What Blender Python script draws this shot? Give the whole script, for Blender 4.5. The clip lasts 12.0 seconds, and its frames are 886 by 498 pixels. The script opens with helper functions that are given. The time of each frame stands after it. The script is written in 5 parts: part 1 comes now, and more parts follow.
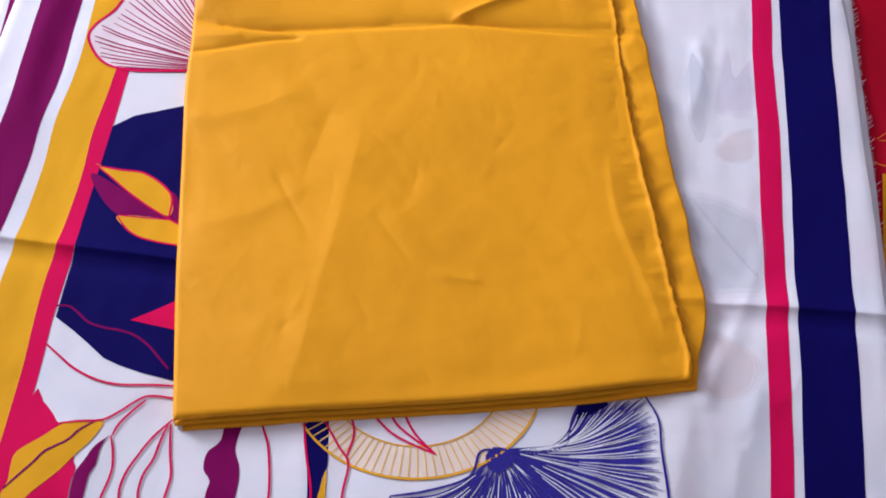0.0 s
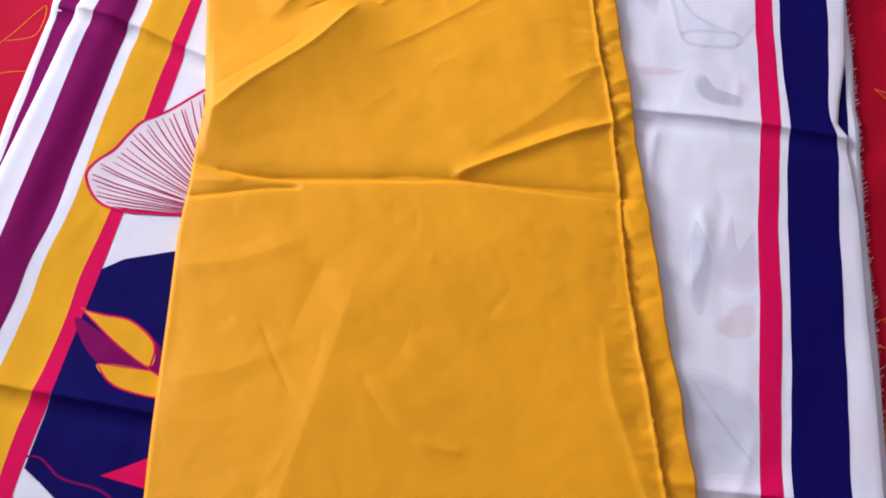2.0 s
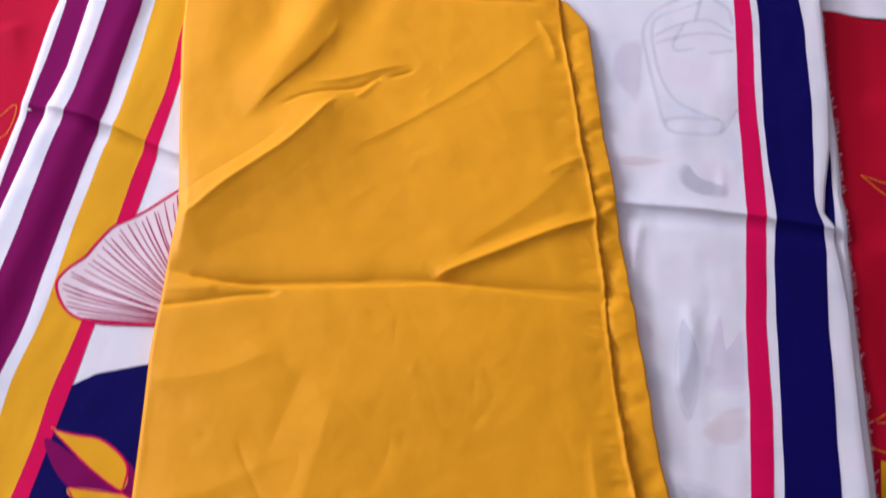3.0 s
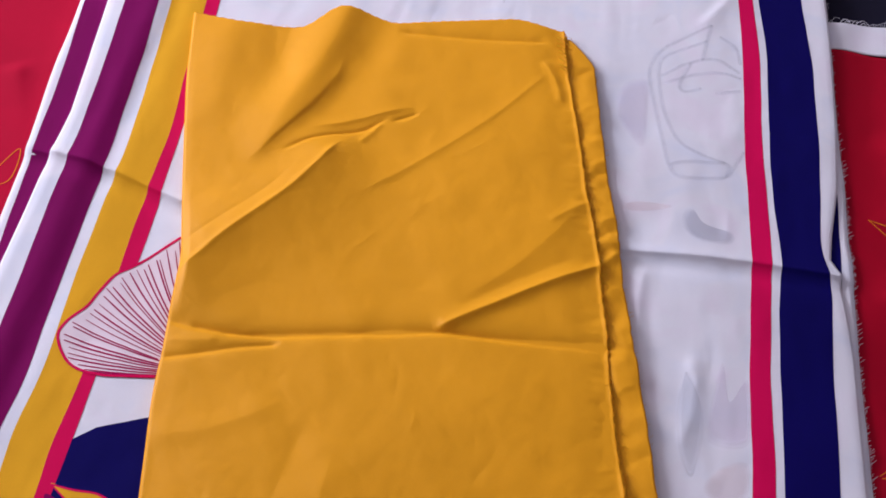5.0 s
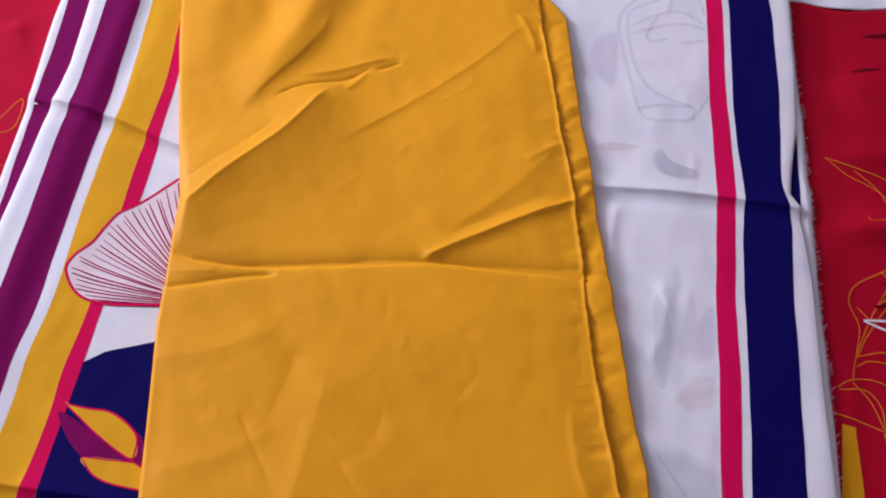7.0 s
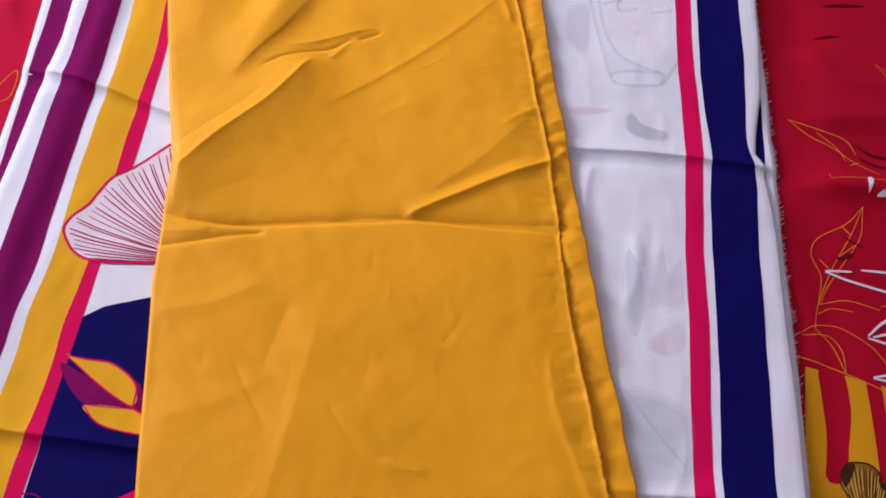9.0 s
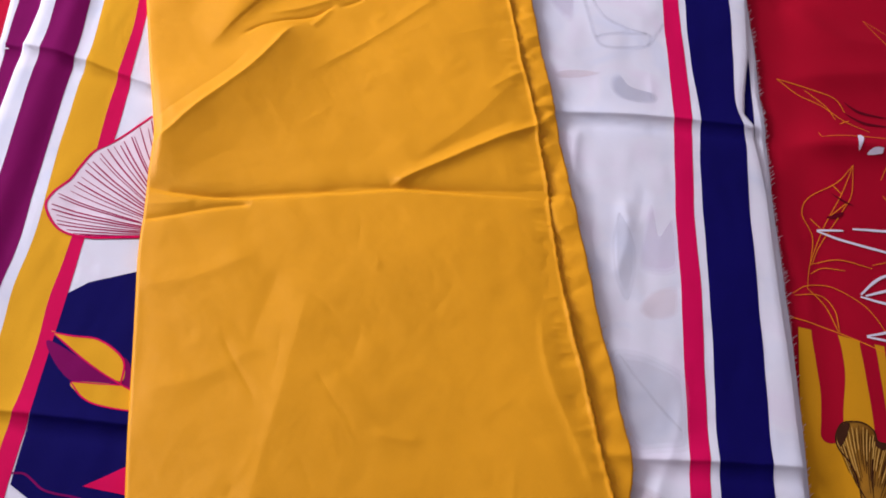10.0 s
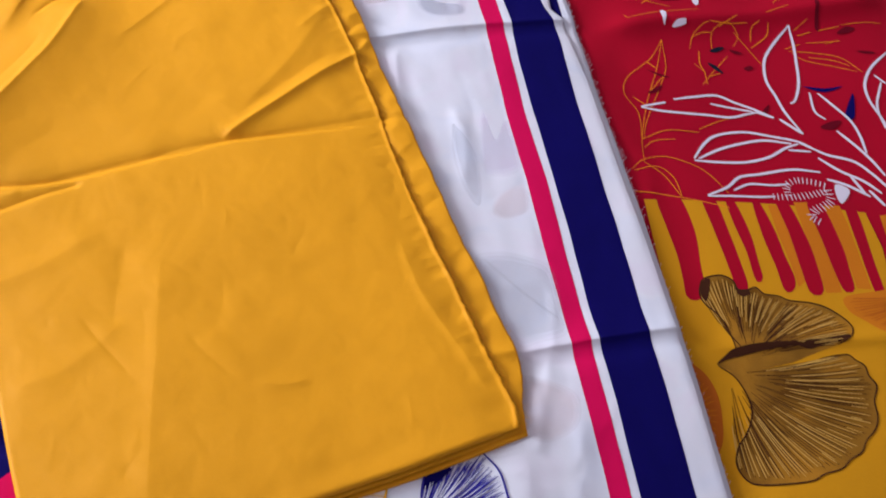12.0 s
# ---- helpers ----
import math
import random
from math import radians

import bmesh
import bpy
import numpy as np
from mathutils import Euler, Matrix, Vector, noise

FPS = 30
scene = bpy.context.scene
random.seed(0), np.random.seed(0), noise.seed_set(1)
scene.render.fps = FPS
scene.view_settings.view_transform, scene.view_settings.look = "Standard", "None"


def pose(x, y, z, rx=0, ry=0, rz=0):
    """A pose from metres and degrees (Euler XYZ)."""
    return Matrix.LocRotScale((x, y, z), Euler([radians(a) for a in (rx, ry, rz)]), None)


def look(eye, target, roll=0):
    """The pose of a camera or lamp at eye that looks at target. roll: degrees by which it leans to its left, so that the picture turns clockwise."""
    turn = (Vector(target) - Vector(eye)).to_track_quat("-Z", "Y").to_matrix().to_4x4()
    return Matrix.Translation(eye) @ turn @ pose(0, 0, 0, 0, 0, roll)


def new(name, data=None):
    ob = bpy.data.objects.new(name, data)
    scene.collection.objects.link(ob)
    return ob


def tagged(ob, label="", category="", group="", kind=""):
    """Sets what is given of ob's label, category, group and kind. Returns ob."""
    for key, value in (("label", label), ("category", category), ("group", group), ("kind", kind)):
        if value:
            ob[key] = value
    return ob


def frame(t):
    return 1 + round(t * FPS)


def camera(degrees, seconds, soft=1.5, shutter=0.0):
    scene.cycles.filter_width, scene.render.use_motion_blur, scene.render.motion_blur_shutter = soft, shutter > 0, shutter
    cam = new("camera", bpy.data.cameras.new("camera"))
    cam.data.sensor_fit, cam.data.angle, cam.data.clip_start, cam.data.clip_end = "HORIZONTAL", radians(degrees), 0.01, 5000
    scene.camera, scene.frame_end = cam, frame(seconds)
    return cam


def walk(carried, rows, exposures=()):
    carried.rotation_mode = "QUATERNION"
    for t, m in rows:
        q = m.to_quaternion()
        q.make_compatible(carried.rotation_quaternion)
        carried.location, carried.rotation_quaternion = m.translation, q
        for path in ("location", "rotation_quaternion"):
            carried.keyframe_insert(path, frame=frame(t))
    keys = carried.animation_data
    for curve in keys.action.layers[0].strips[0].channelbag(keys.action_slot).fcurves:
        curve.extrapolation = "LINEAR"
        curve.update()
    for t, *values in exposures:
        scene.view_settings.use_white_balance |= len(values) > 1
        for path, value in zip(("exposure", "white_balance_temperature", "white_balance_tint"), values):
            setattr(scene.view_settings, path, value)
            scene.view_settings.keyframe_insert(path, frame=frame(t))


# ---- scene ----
import itertools

from mathutils import geometry

cam = camera(40.4, 12.0, 1.7, 0.4)

EXPOSURE = [(0, 0.22, 6280, 4), (1.5, 0.21, 6330, 4), (2.5, 0.13, 6430, 6), (3.2, -0.01, 6420, 9), (5, -0.16, 6380, 10), (7, -0.15, 6380, 10), (9, -0.02, 6470, 10), (9.5, 0.01, 6500, 10), (10.5, 0.06, 6460, 8), (11.3, 0.16, 6380, 5), (12, 0.24, 6280, 3)]
PATH = [
    (0, (0.106, -0.167, 0.947), (0.101, 0.882, -0.756), 6.7),
    (0.5, (0.107, -0.162, 0.959), (0.089, 0.916, -0.726), 7.3),
    (1, (0.12, -0.151, 0.962), (0.09, 0.943, -0.712), 7.9),
    (1.5, (0.111, -0.126, 0.971), (0.05, 1.038, -0.655), 7.8),
    (2, (0.124, -0.096, 0.962), (0.062, 1.077, -0.656), 7.5),
    (2.5, (0.126, -0.062, 0.965), (0.057, 1.122, -0.645), 6.2),
    (3, (0.118, -0.022, 0.981), (0.068, 1.197, -0.604), 7.1),
    (3.2, (0.114, -0.005, 0.98), (0.058, 1.246, -0.58), 7.2),
    (4.8, (0.13, 0.031, 1.008), (0.035, 1.235, -0.586), 5.7),
    (5, (0.125, 0.027, 1.012), (0.047, 1.234, -0.58), 6.2),
    (5.5, (0.124, 0.01, 1.019), (0.046, 1.205, -0.583), 6.3),
    (6, (0.122, -0.019, 1.027), (0.055, 1.188, -0.566), 6.3),
    (6.5, (0.119, -0.038, 1.033), (0.068, 1.165, -0.565), 6.9),
    (7, (0.123, -0.073, 1.034), (0.093, 1.135, -0.559), 7.2),
    (7.2, (0.118, -0.097, 1.033), (0.109, 1.13, -0.547), 7.6),
    (9, (0.123, -0.143, 1.057), (0.133, 1.064, -0.538), 8.0),
    (9.5, (0.129, -0.14, 1.047), (0.132, 1.038, -0.569), 7.5),
    (10, (0.122, -0.138, 1.043), (0.159, 1.033, -0.578), 7.8),
    (10.5, (0.106, -0.136, 1.046), (0.175, 1.04, -0.57), 6.7),
    (11, (0.111, -0.159, 1.031), (0.265, 1.044, -0.56), 5.6),
    (11.5, (0.098, -0.171, 1.011), (0.36, 1.008, -0.583), 6.2),
    (12, (0.086, -0.17, 1.009), (0.424, 0.947, -0.615), 8.6),
]
walk(cam, [(t, look(eye, target, roll)) for t, eye, target, roll in PATH], EXPOSURE)

# ---- world, light, exposure ----
world = bpy.data.worlds.new("daylight")
scene.world = world
world.use_nodes = True
wn = world.node_tree.nodes
sky = wn.new("ShaderNodeTexSky")
sky.sky_type, sky.sun_disc = "NISHITA", False
sky.sun_elevation, sky.sun_rotation = radians(40), radians(300)
world.node_tree.links.new(sky.outputs[0], wn["Background"].inputs[0])
wn["Background"].inputs[1].default_value = 0.1

BED = -0.027                     # top of the mattress
FLOOR = -0.55
ROOM = (-3.2, 2.4, -1.9, 3.6)    # x0, x1, y0, y1
CEIL = 2.55
WIN = (1.5, 3.1, 0.85, 2.35)   # window in the west wall: y0, y1, z0, z1

lamp = bpy.data.lights.new("window_light", "AREA")
lamp.shape, lamp.size, lamp.size_y = "RECTANGLE", WIN[3] - WIN[2] - 0.1, WIN[1] - WIN[0] - 0.1
lamp.energy, lamp.color = 232.0, (0.93, 0.905, 1.0)
lamp_ob = new("window_light", lamp)
lamp_ob.matrix_world = pose(ROOM[0] - 0.02, (WIN[0] + WIN[1]) / 2, (WIN[2] + WIN[3]) / 2, 0, -90, 0)


# ---- materials ----
def cloth(name, color, rough=0.8, sheen=0.0, vary=0.06, scale=60.0, bump=0.25, spec=0.06, blotch=None):
    """Woven cotton: a base colour, faint uneven dye at two scales, thread relief and soft sheen."""
    m = bpy.data.materials.new(name)
    m.use_nodes = True
    nt = m.node_tree
    n, l = nt.nodes, nt.links
    b = n["Principled BSDF"]
    co = n.new("ShaderNodeTexCoord")
    big = n.new("ShaderNodeTexNoise")
    big.inputs["Scale"].default_value, big.inputs["Detail"].default_value = 7.0, 4.0
    fine = n.new("ShaderNodeTexNoise")
    fine.inputs["Scale"].default_value, fine.inputs["Detail"].default_value = 900.0, 2.0
    l.new(co.outputs["Object"], big.inputs["Vector"])
    l.new(co.outputs["Object"], fine.inputs["Vector"])
    add = n.new("ShaderNodeMath")
    add.operation = "MULTIPLY_ADD"
    l.new(fine.outputs["Fac"], add.inputs[0])
    add.inputs[1].default_value = 0.5
    l.new(big.outputs["Fac"], add.inputs[2])
    ramp = n.new("ShaderNodeMapRange")
    ramp.inputs["From Min"].default_value, ramp.inputs["From Max"].default_value = 0.45, 1.05
    ramp.inputs["To Min"].default_value, ramp.inputs["To Max"].default_value = 1.0 - vary, 1.0 + vary
    l.new(add.outputs[0], ramp.inputs["Value"])
    mul = n.new("ShaderNodeVectorMath")
    mul.operation = "SCALE"
    mul.inputs[0].default_value = color
    l.new(ramp.outputs[0], mul.inputs["Scale"])
    out = mul.outputs[0]
    if blotch:
        spots = n.new("ShaderNodeTexNoise")
        spots.inputs["Scale"].default_value, spots.inputs["Detail"].default_value, spots.inputs["Distortion"].default_value = 14.0, 3.0, 0.6
        l.new(co.outputs["Object"], spots.inputs["Vector"])
        cr = n.new("ShaderNodeValToRGB")
        cr.color_ramp.elements[0].position, cr.color_ramp.elements[1].position = 0.32, 0.68
        cr.color_ramp.elements[0].color, cr.color_ramp.elements[1].color = (*blotch[0], 1), (*blotch[1], 1)
        mid = cr.color_ramp.elements.new(0.5)
        mid.color = (1, 1, 1, 1)
        l.new(spots.outputs["Fac"], cr.inputs["Fac"])
        tint = n.new("ShaderNodeVectorMath")
        tint.operation = "MULTIPLY"
        l.new(out, tint.inputs[0])
        l.new(cr.outputs["Color"], tint.inputs[1])
        out = tint.outputs[0]
    l.new(out, b.inputs["Base Color"])
    # warp and weft threads
    relief = []
    for axis in ("X", "Y"):
        w = n.new("ShaderNodeTexWave")
        w.bands_direction = axis
        w.inputs["Scale"].default_value = 260.0
        w.inputs["Distortion"].default_value, w.inputs["Detail"].default_value = 1.5, 1.0
        l.new(co.outputs["Object"], w.inputs["Vector"])
        relief.append(w)
    top = n.new("ShaderNodeMath")
    top.operation = "MAXIMUM"
    l.new(relief[0].outputs["Fac"], top.inputs[0])
    l.new(relief[1].outputs["Fac"], top.inputs[1])
    both = n.new("ShaderNodeMath")
    both.operation = "MULTIPLY_ADD"
    crumple = n.new("ShaderNodeTexNoise")
    crumple.inputs["Scale"].default_value, crumple.inputs["Detail"].default_value = scale, 5.0
    l.new(co.outputs["Object"], crumple.inputs["Vector"])
    l.new(crumple.outputs["Fac"], both.inputs[0])
    both.inputs[1].default_value = 4.0
    l.new(top.outputs[0], both.inputs[2])
    bp = n.new("ShaderNodeBump")
    bp.inputs["Strength"].default_value, bp.inputs["Distance"].default_value = bump, 0.0006
    l.new(both.outputs[0], bp.inputs["Height"])
    l.new(bp.outputs[0], b.inputs["Normal"])
    b.inputs["Roughness"].default_value = rough
    b.inputs["Specular IOR Level"].default_value = spec
    b.inputs["Sheen Weight"].default_value = sheen
    b.inputs["Sheen Roughness"].default_value = 0.4
    return m


def stain(name, color, strength):
    """Dye of the layer below, seen unevenly through thin cloth."""
    m = cloth(name, color, vary=0.04, scale=40.0)
    n, l = m.node_tree.nodes, m.node_tree.links
    no = n.new("ShaderNodeTexNoise")
    no.inputs["Scale"].default_value, no.inputs["Detail"].default_value = 45.0, 4.0
    mr = n.new("ShaderNodeMapRange")
    mr.inputs["From Min"].default_value, mr.inputs["From Max"].default_value = 0.3, 0.7
    mr.inputs["To Min"].default_value, mr.inputs["To Max"].default_value = strength * 0.4, strength
    l.new(no.outputs["Fac"], mr.inputs["Value"])
    l.new(mr.outputs[0], n["Principled BSDF"].inputs["Alpha"])
    return m


def plain(name, color, rough=0.8, bump=0.1, scale=30.0):
    m = bpy.data.materials.new(name)
    m.use_nodes = True
    n, l = m.node_tree.nodes, m.node_tree.links
    b = n["Principled BSDF"]
    no = n.new("ShaderNodeTexNoise")
    no.inputs["Scale"].default_value, no.inputs["Detail"].default_value = scale, 5.0
    mr = n.new("ShaderNodeMapRange")
    mr.inputs["To Min"].default_value, mr.inputs["To Max"].default_value = 0.9, 1.08
    l.new(no.outputs["Fac"], mr.inputs["Value"])
    mul = n.new("ShaderNodeVectorMath")
    mul.operation = "SCALE"
    mul.inputs[0].default_value = color
    l.new(mr.outputs[0], mul.inputs["Scale"])
    l.new(mul.outputs[0], b.inputs["Base Color"])
    bp = n.new("ShaderNodeBump")
    bp.inputs["Strength"].default_value, bp.inputs["Distance"].default_value = bump, 0.002
    l.new(no.outputs["Fac"], bp.inputs["Height"])
    l.new(bp.outputs[0], b.inputs["Normal"])
    b.inputs["Roughness"].default_value = rough
    return m


YELLOW = cloth("yellow_cotton", (0.85, 0.372, 0.013), rough=0.45, sheen=0.0, vary=0.05, spec=0.14, bump=0.22)
YELLOW_DEEP = cloth("yellow_cotton_raw_edge", (0.72, 0.31, 0.016), rough=0.7, vary=0.08)
WHITE = cloth("white_lawn", (0.79, 0.795, 0.89), rough=0.8, vary=0.03, scale=40.0, blotch=((0.93, 0.96, 1.0), (1.0, 0.95, 0.98)))
PINK = cloth("pink_print", (0.67, 0.003, 0.092), vary=0.06)
NAVY = cloth("navy_print", (0.004, 0.002, 0.092), vary=0.1, spec=0.06)
MAROON = cloth("maroon_print", (0.20, 0.002, 0.098), vary=0.08)
GOLD = cloth("yellow_print", (0.80, 0.40, 0.02), vary=0.06)
PALEGOLD = cloth("pale_gold_print", (0.84, 0.56, 0.20), vary=0.06)
TWIG = cloth("orange_line_print", (0.84, 0.25, 0.015), vary=0.1)
FLECK = cloth("dark_maroon_print", (0.13, 0.002, 0.012), vary=0.1)
RIB = cloth("raspberry_line_print", (0.36, 0.004, 0.085), vary=0.08)
BLUSH = cloth("blush_print", (0.83, 0.71, 0.80), vary=0.06)
CREAM = cloth("cream_print", (0.84, 0.70, 0.62), vary=0.05)
BLUE = cloth("indigo_line_print", (0.035, 0.028, 0.27), vary=0.1)
GREY = stain("show_through_grey", (0.42, 0.46, 0.58), 0.085)
GREYLINE = stain("show_through_grey_line", (0.42, 0.46, 0.60), 0.11)
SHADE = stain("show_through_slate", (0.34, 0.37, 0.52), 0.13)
LILAC = stain("show_through_lilac", (0.68, 0.54, 0.78), 0.09)
PEACH = stain("show_through_peach", (0.90, 0.62, 0.60), 0.09)
RED = cloth("red_cotton", (0.39, 0.002, 0.020), spec=0.07, vary=0.10, scale=25.0)
CRIMSON = cloth("crimson_print", (0.47, 0.003, 0.035), vary=0.12)
MUSTARD = cloth("mustard_print", (0.64, 0.29, 0.010), vary=0.08)
ORANGE = cloth("orange_print", (0.62, 0.19, 0.012), vary=0.10)
RUST = cloth("rust_print", (0.50, 0.12, 0.012), vary=0.14)
BROWN = cloth("brown_ginkgo_print", (0.27, 0.125, 0.016), vary=0.3, blotch=((0.5, 0.42, 0.4), (1.5, 1.45, 1.1)))
DARKBROWN = cloth("dark_brown_print", (0.055, 0.018, 0.008), vary=0.1)
OCHRE = cloth("ochre_line_print", (0.62, 0.36, 0.08), vary=0.12)
PALE = cloth("pale_lilac_line_print", (0.74, 0.68, 0.80), vary=0.06)
BLACK = cloth("black_cotton", (0.012, 0.011, 0.025), vary=0.12)
SHEET = cloth("mattress_ticking", (0.55, 0.5, 0.5))
WALL = plain("painted_plaster", (0.36, 0.33, 0.34), 0.85)
CEILING = plain("ceiling_paint", (0.5, 0.48, 0.5), 0.9)
TILE = plain("floor_cement", (0.42, 0.36, 0.31), 0.5)
WOOD = plain("bed_wood", (0.2, 0.09, 0.04), 0.45, 0.2, 18.0)
FRAME = plain("window_paint", (0.75, 0.75, 0.74), 0.5)


# ---- helpers for meshes ----
def mesh_object(name, verts, faces, mat, smooth=True):
    me = bpy.data.meshes.new(name)
    me.from_pydata([tuple(map(float, v)) for v in verts], [], [tuple(map(int, f)) for f in faces])
    me.materials.append(mat)
    if smooth:
        me.polygons.foreach_set("use_smooth", [True] * len(me.polygons))
    me.update()
    return new(name, me)


def under(ob, parent, label=""):
    ob.parent = parent
    return tagged(ob, label)


def box(name, x0, x1, y0, y1, z0, z1, mat, bevel=0.0):
    bm = bmesh.new()
    bmesh.ops.create_cube(bm, size=1.0)
    for v in bm.verts:
        v.co = Vector(((x0 + x1) / 2 + v.co.x * (x1 - x0), (y0 + y1) / 2 + v.co.y * (y1 - y0), (z0 + z1) / 2 + v.co.z * (z1 - z0)))
    if bevel:
        bmesh.ops.bevel(bm, geom=bm.edges[:], offset=bevel, segments=4, affect="EDGES", profile=0.5)
    me = bpy.data.meshes.new(name)
    bm.to_mesh(me)
    bm.free()
    me.materials.append(mat)
    return new(name, me)


def step(a, b, x):
    s = np.clip((x - a) / (b - a), 0.0, 1.0)
    return s * s * (3 - 2 * s)


def spline(pts, closed=False, gap=0.003):
    """Points of a Catmull-Rom curve through a few control points, about gap apart."""
    P = [Vector(p) for p in pts]
    n = len(P)
    out = []
    for i in range(n if closed else n - 1):
        p1, p2 = P[i], P[(i + 1) % n]
        p0 = P[(i - 1) % n] if closed or i else p1 * 2 - p2
        p3 = P[(i + 2) % n] if closed or i + 2 < n else p2 * 2 - p1
        k = max(1, int((p2 - p1).length / gap))
        for j in range(k):
            t = j / k
            out.append(0.5 * (2 * p1 + (p2 - p0) * t + (2 * p0 - 5 * p1 + 4 * p2 - p3) * t * t + (3 * p1 - p0 - 3 * p2 + p3) * t ** 3))
    if not closed:
        out.append(P[-1])
    return out


def to_line(pts, X, Y):
    """Signed distance to an open polyline (positive on its left) and the share of its length at the nearest place."""
    P = np.array(pts, float)
    best = np.full(np.shape(X), 1e9)
    side, share = np.zeros(np.shape(X)), np.zeros(np.shape(X))
    seg = np.linalg.norm(np.diff(P, axis=0), axis=1)
    total, run = seg.sum(), 0.0
    for a, b, s in zip(P[:-1], P[1:], seg):
        d = (b - a) / s
        rx, ry = X - a[0], Y - a[1]
        along = np.clip(rx * d[0] + ry * d[1], 0, s)
        ox, oy = rx - along * d[0], ry - along * d[1]
        dist = np.hypot(ox, oy)
        near = dist < best
        best = np.where(near, dist, best)
        side = np.where(near, np.sign(d[0] * ry - d[1] * rx), side)
        share = np.where(near, (run + along) / total, share)
        run += s
    return best * side, share


def ridge(X, Y, pts, height, left, right, fade=0.15, power=1.4):
    """A wrinkle along a polyline: its height, how wide it falls off to its left and to its right, the tapering of its ends and how sharp its crest is."""
    soft = [(p.x, p.y) for p in spline(pts, False, 0.012)]
    d, s = to_line(soft, X, Y)
    total = sum(math.dist(a, c) for a, c in zip(soft[:-1], soft[1:]))
    run = min(0.5 * total, max(fade * total, 1.3 * max(left, right)))
    e = np.clip(np.minimum(s, 1 - s) * total / run, 0, 1)
    w = np.where(d > 0, left, right)
    near = np.sqrt(d * d + 0.0007 ** 2)
    return height * np.exp(-(near / w) ** power) * e * e * (3 - 2 * e)


def waves(X, Y, amp, size, seed):
    """Smooth uneven ground of a loosely lying cloth: two octaves of lattice noise, turned at random."""
    rng = np.random.default_rng(seed)
    z = np.zeros(np.shape(X))
    for k in range(2):
        a = rng.uniform(0.3, 1.3)
        G = rng.uniform(-1, 1, (64, 64))
        s = size / (1.0, 2.3)[k]
        u = (X * math.cos(a) - Y * math.sin(a)) / s + rng.uniform(20, 30)
        v = (X * math.sin(a) + Y * math.cos(a)) / s + rng.uniform(20, 30)
        iu, iv = np.floor(u).astype(int), np.floor(v).astype(int)
        fu, fv = u - iu, v - iv
        fu, fv = fu ** 3 * (fu * (fu * 6 - 15) + 10), fv ** 3 * (fv * (fv * 6 - 15) + 10)
        g = lambda p, q: G[(iu + p) % 64, (iv + q) % 64]
        z = z + (1.0, 0.4)[k] * ((g(0, 0) * (1 - fu) + g(1, 0) * fu) * (1 - fv) + (g(0, 1) * (1 - fu) + g(1, 1) * fu) * fv)
    return amp * 1.6 * z


# ---- how the cloths lie ----
FOLDS = (0.39, 0.835)
FINE = (-0.0065, -0.005, -0.0038, -0.0028, -0.002, -0.0013, -0.0007, 0.0, 0.0007, 0.0014, 0.0025, 0.004, 0.006)


def fold_rows(y0, y1, gap):
    """Rows of a mesh, closer together at the folds."""
    ys = [y for y in np.arange(y0, y1 + gap / 2, gap) if all(not -0.0072 < y - f < 0.0068 for f in FOLDS)]
    return np.array(sorted(ys + [f + k for f in FOLDS for k in FINE if y0 < f + k < y1]))


def to_folds(X, Y):
    """Bends straight rows so that they run along the folds."""
    for f, line in zip(FOLDS, (fold_near, fold_far)):
        Y = Y + (line(X) - f) * np.exp(-((Y - f) / 0.10) ** 4)
    return Y


def sway(x, y):
    """The printed cloth drifts sideways towards its far end."""
    x, y = np.asarray(x, float), np.asarray(y, float)
    return -np.maximum(y - 0.9, 0) * np.interp(x, [-0.37, 0.42], [0.095, 0.032]) + 0.0026 * step(-0.22, -0.37, x) * step(0.30, 0.55, y) + 0.0008 * np.sin(y * 17 + x * 9) * step(-0.2, -0.3, x)


def fold_far(X):
    return np.interp(X, [-0.40, -0.37, -0.29, -0.21, 0.26, 0.40, 0.53], [0.84, 0.838, 0.826, 0.802, 0.830, 0.842, 0.841])


def fold_near(X):
    return np.interp(X, [-0.40, -0.14, 0.34, 0.41, 0.53], [0.372, 0.370, 0.392, 0.397, 0.402])


crease_rng = random.Random(77)
SMALL_CREASES = []
for k in range(46):
    px = crease_rng.choice((crease_rng.uniform(0.28, 0.40), crease_rng.uniform(0.28, 0.51), crease_rng.uniform(-0.36, -0.16), crease_rng.uniform(-0.2, 0.33)))
    py = crease_rng.uniform(0.12, 0.26) if -0.2 < px < 0.33 and k % 3 == 0 else crease_rng.uniform(0.12, 1.3)
    ang, size = crease_rng.uniform(0, math.pi), crease_rng.uniform(0.012, 0.04)
    ox, oy = size * math.cos(ang), size * math.sin(ang)
    SMALL_CREASES.append(([(px - ox, py - oy), (px + oy * 0.15, py - ox * 0.15), (px + ox, py + oy)], crease_rng.choice((1, -1)) * crease_rng.uniform(0.0003, 0.0009), crease_rng.uniform(0.004, 0.008)))


def border_right(y):
    return np.interp(y, [-0.4, 0.50, 0.61, 0.674, 0.74, 0.776, 0.812, 0.838, 0.856, 0.887, 0.93, 0.97, 1.06, 1.11, 1.20, 1.264, 1.80], [0.517, 0.5145, 0.5112, 0.5092, 0.508, 0.504, 0.5002, 0.498, 0.4885, 0.491, 0.496, 0.501, 0.504, 0.504, 0.503, 0.501, 0.478])


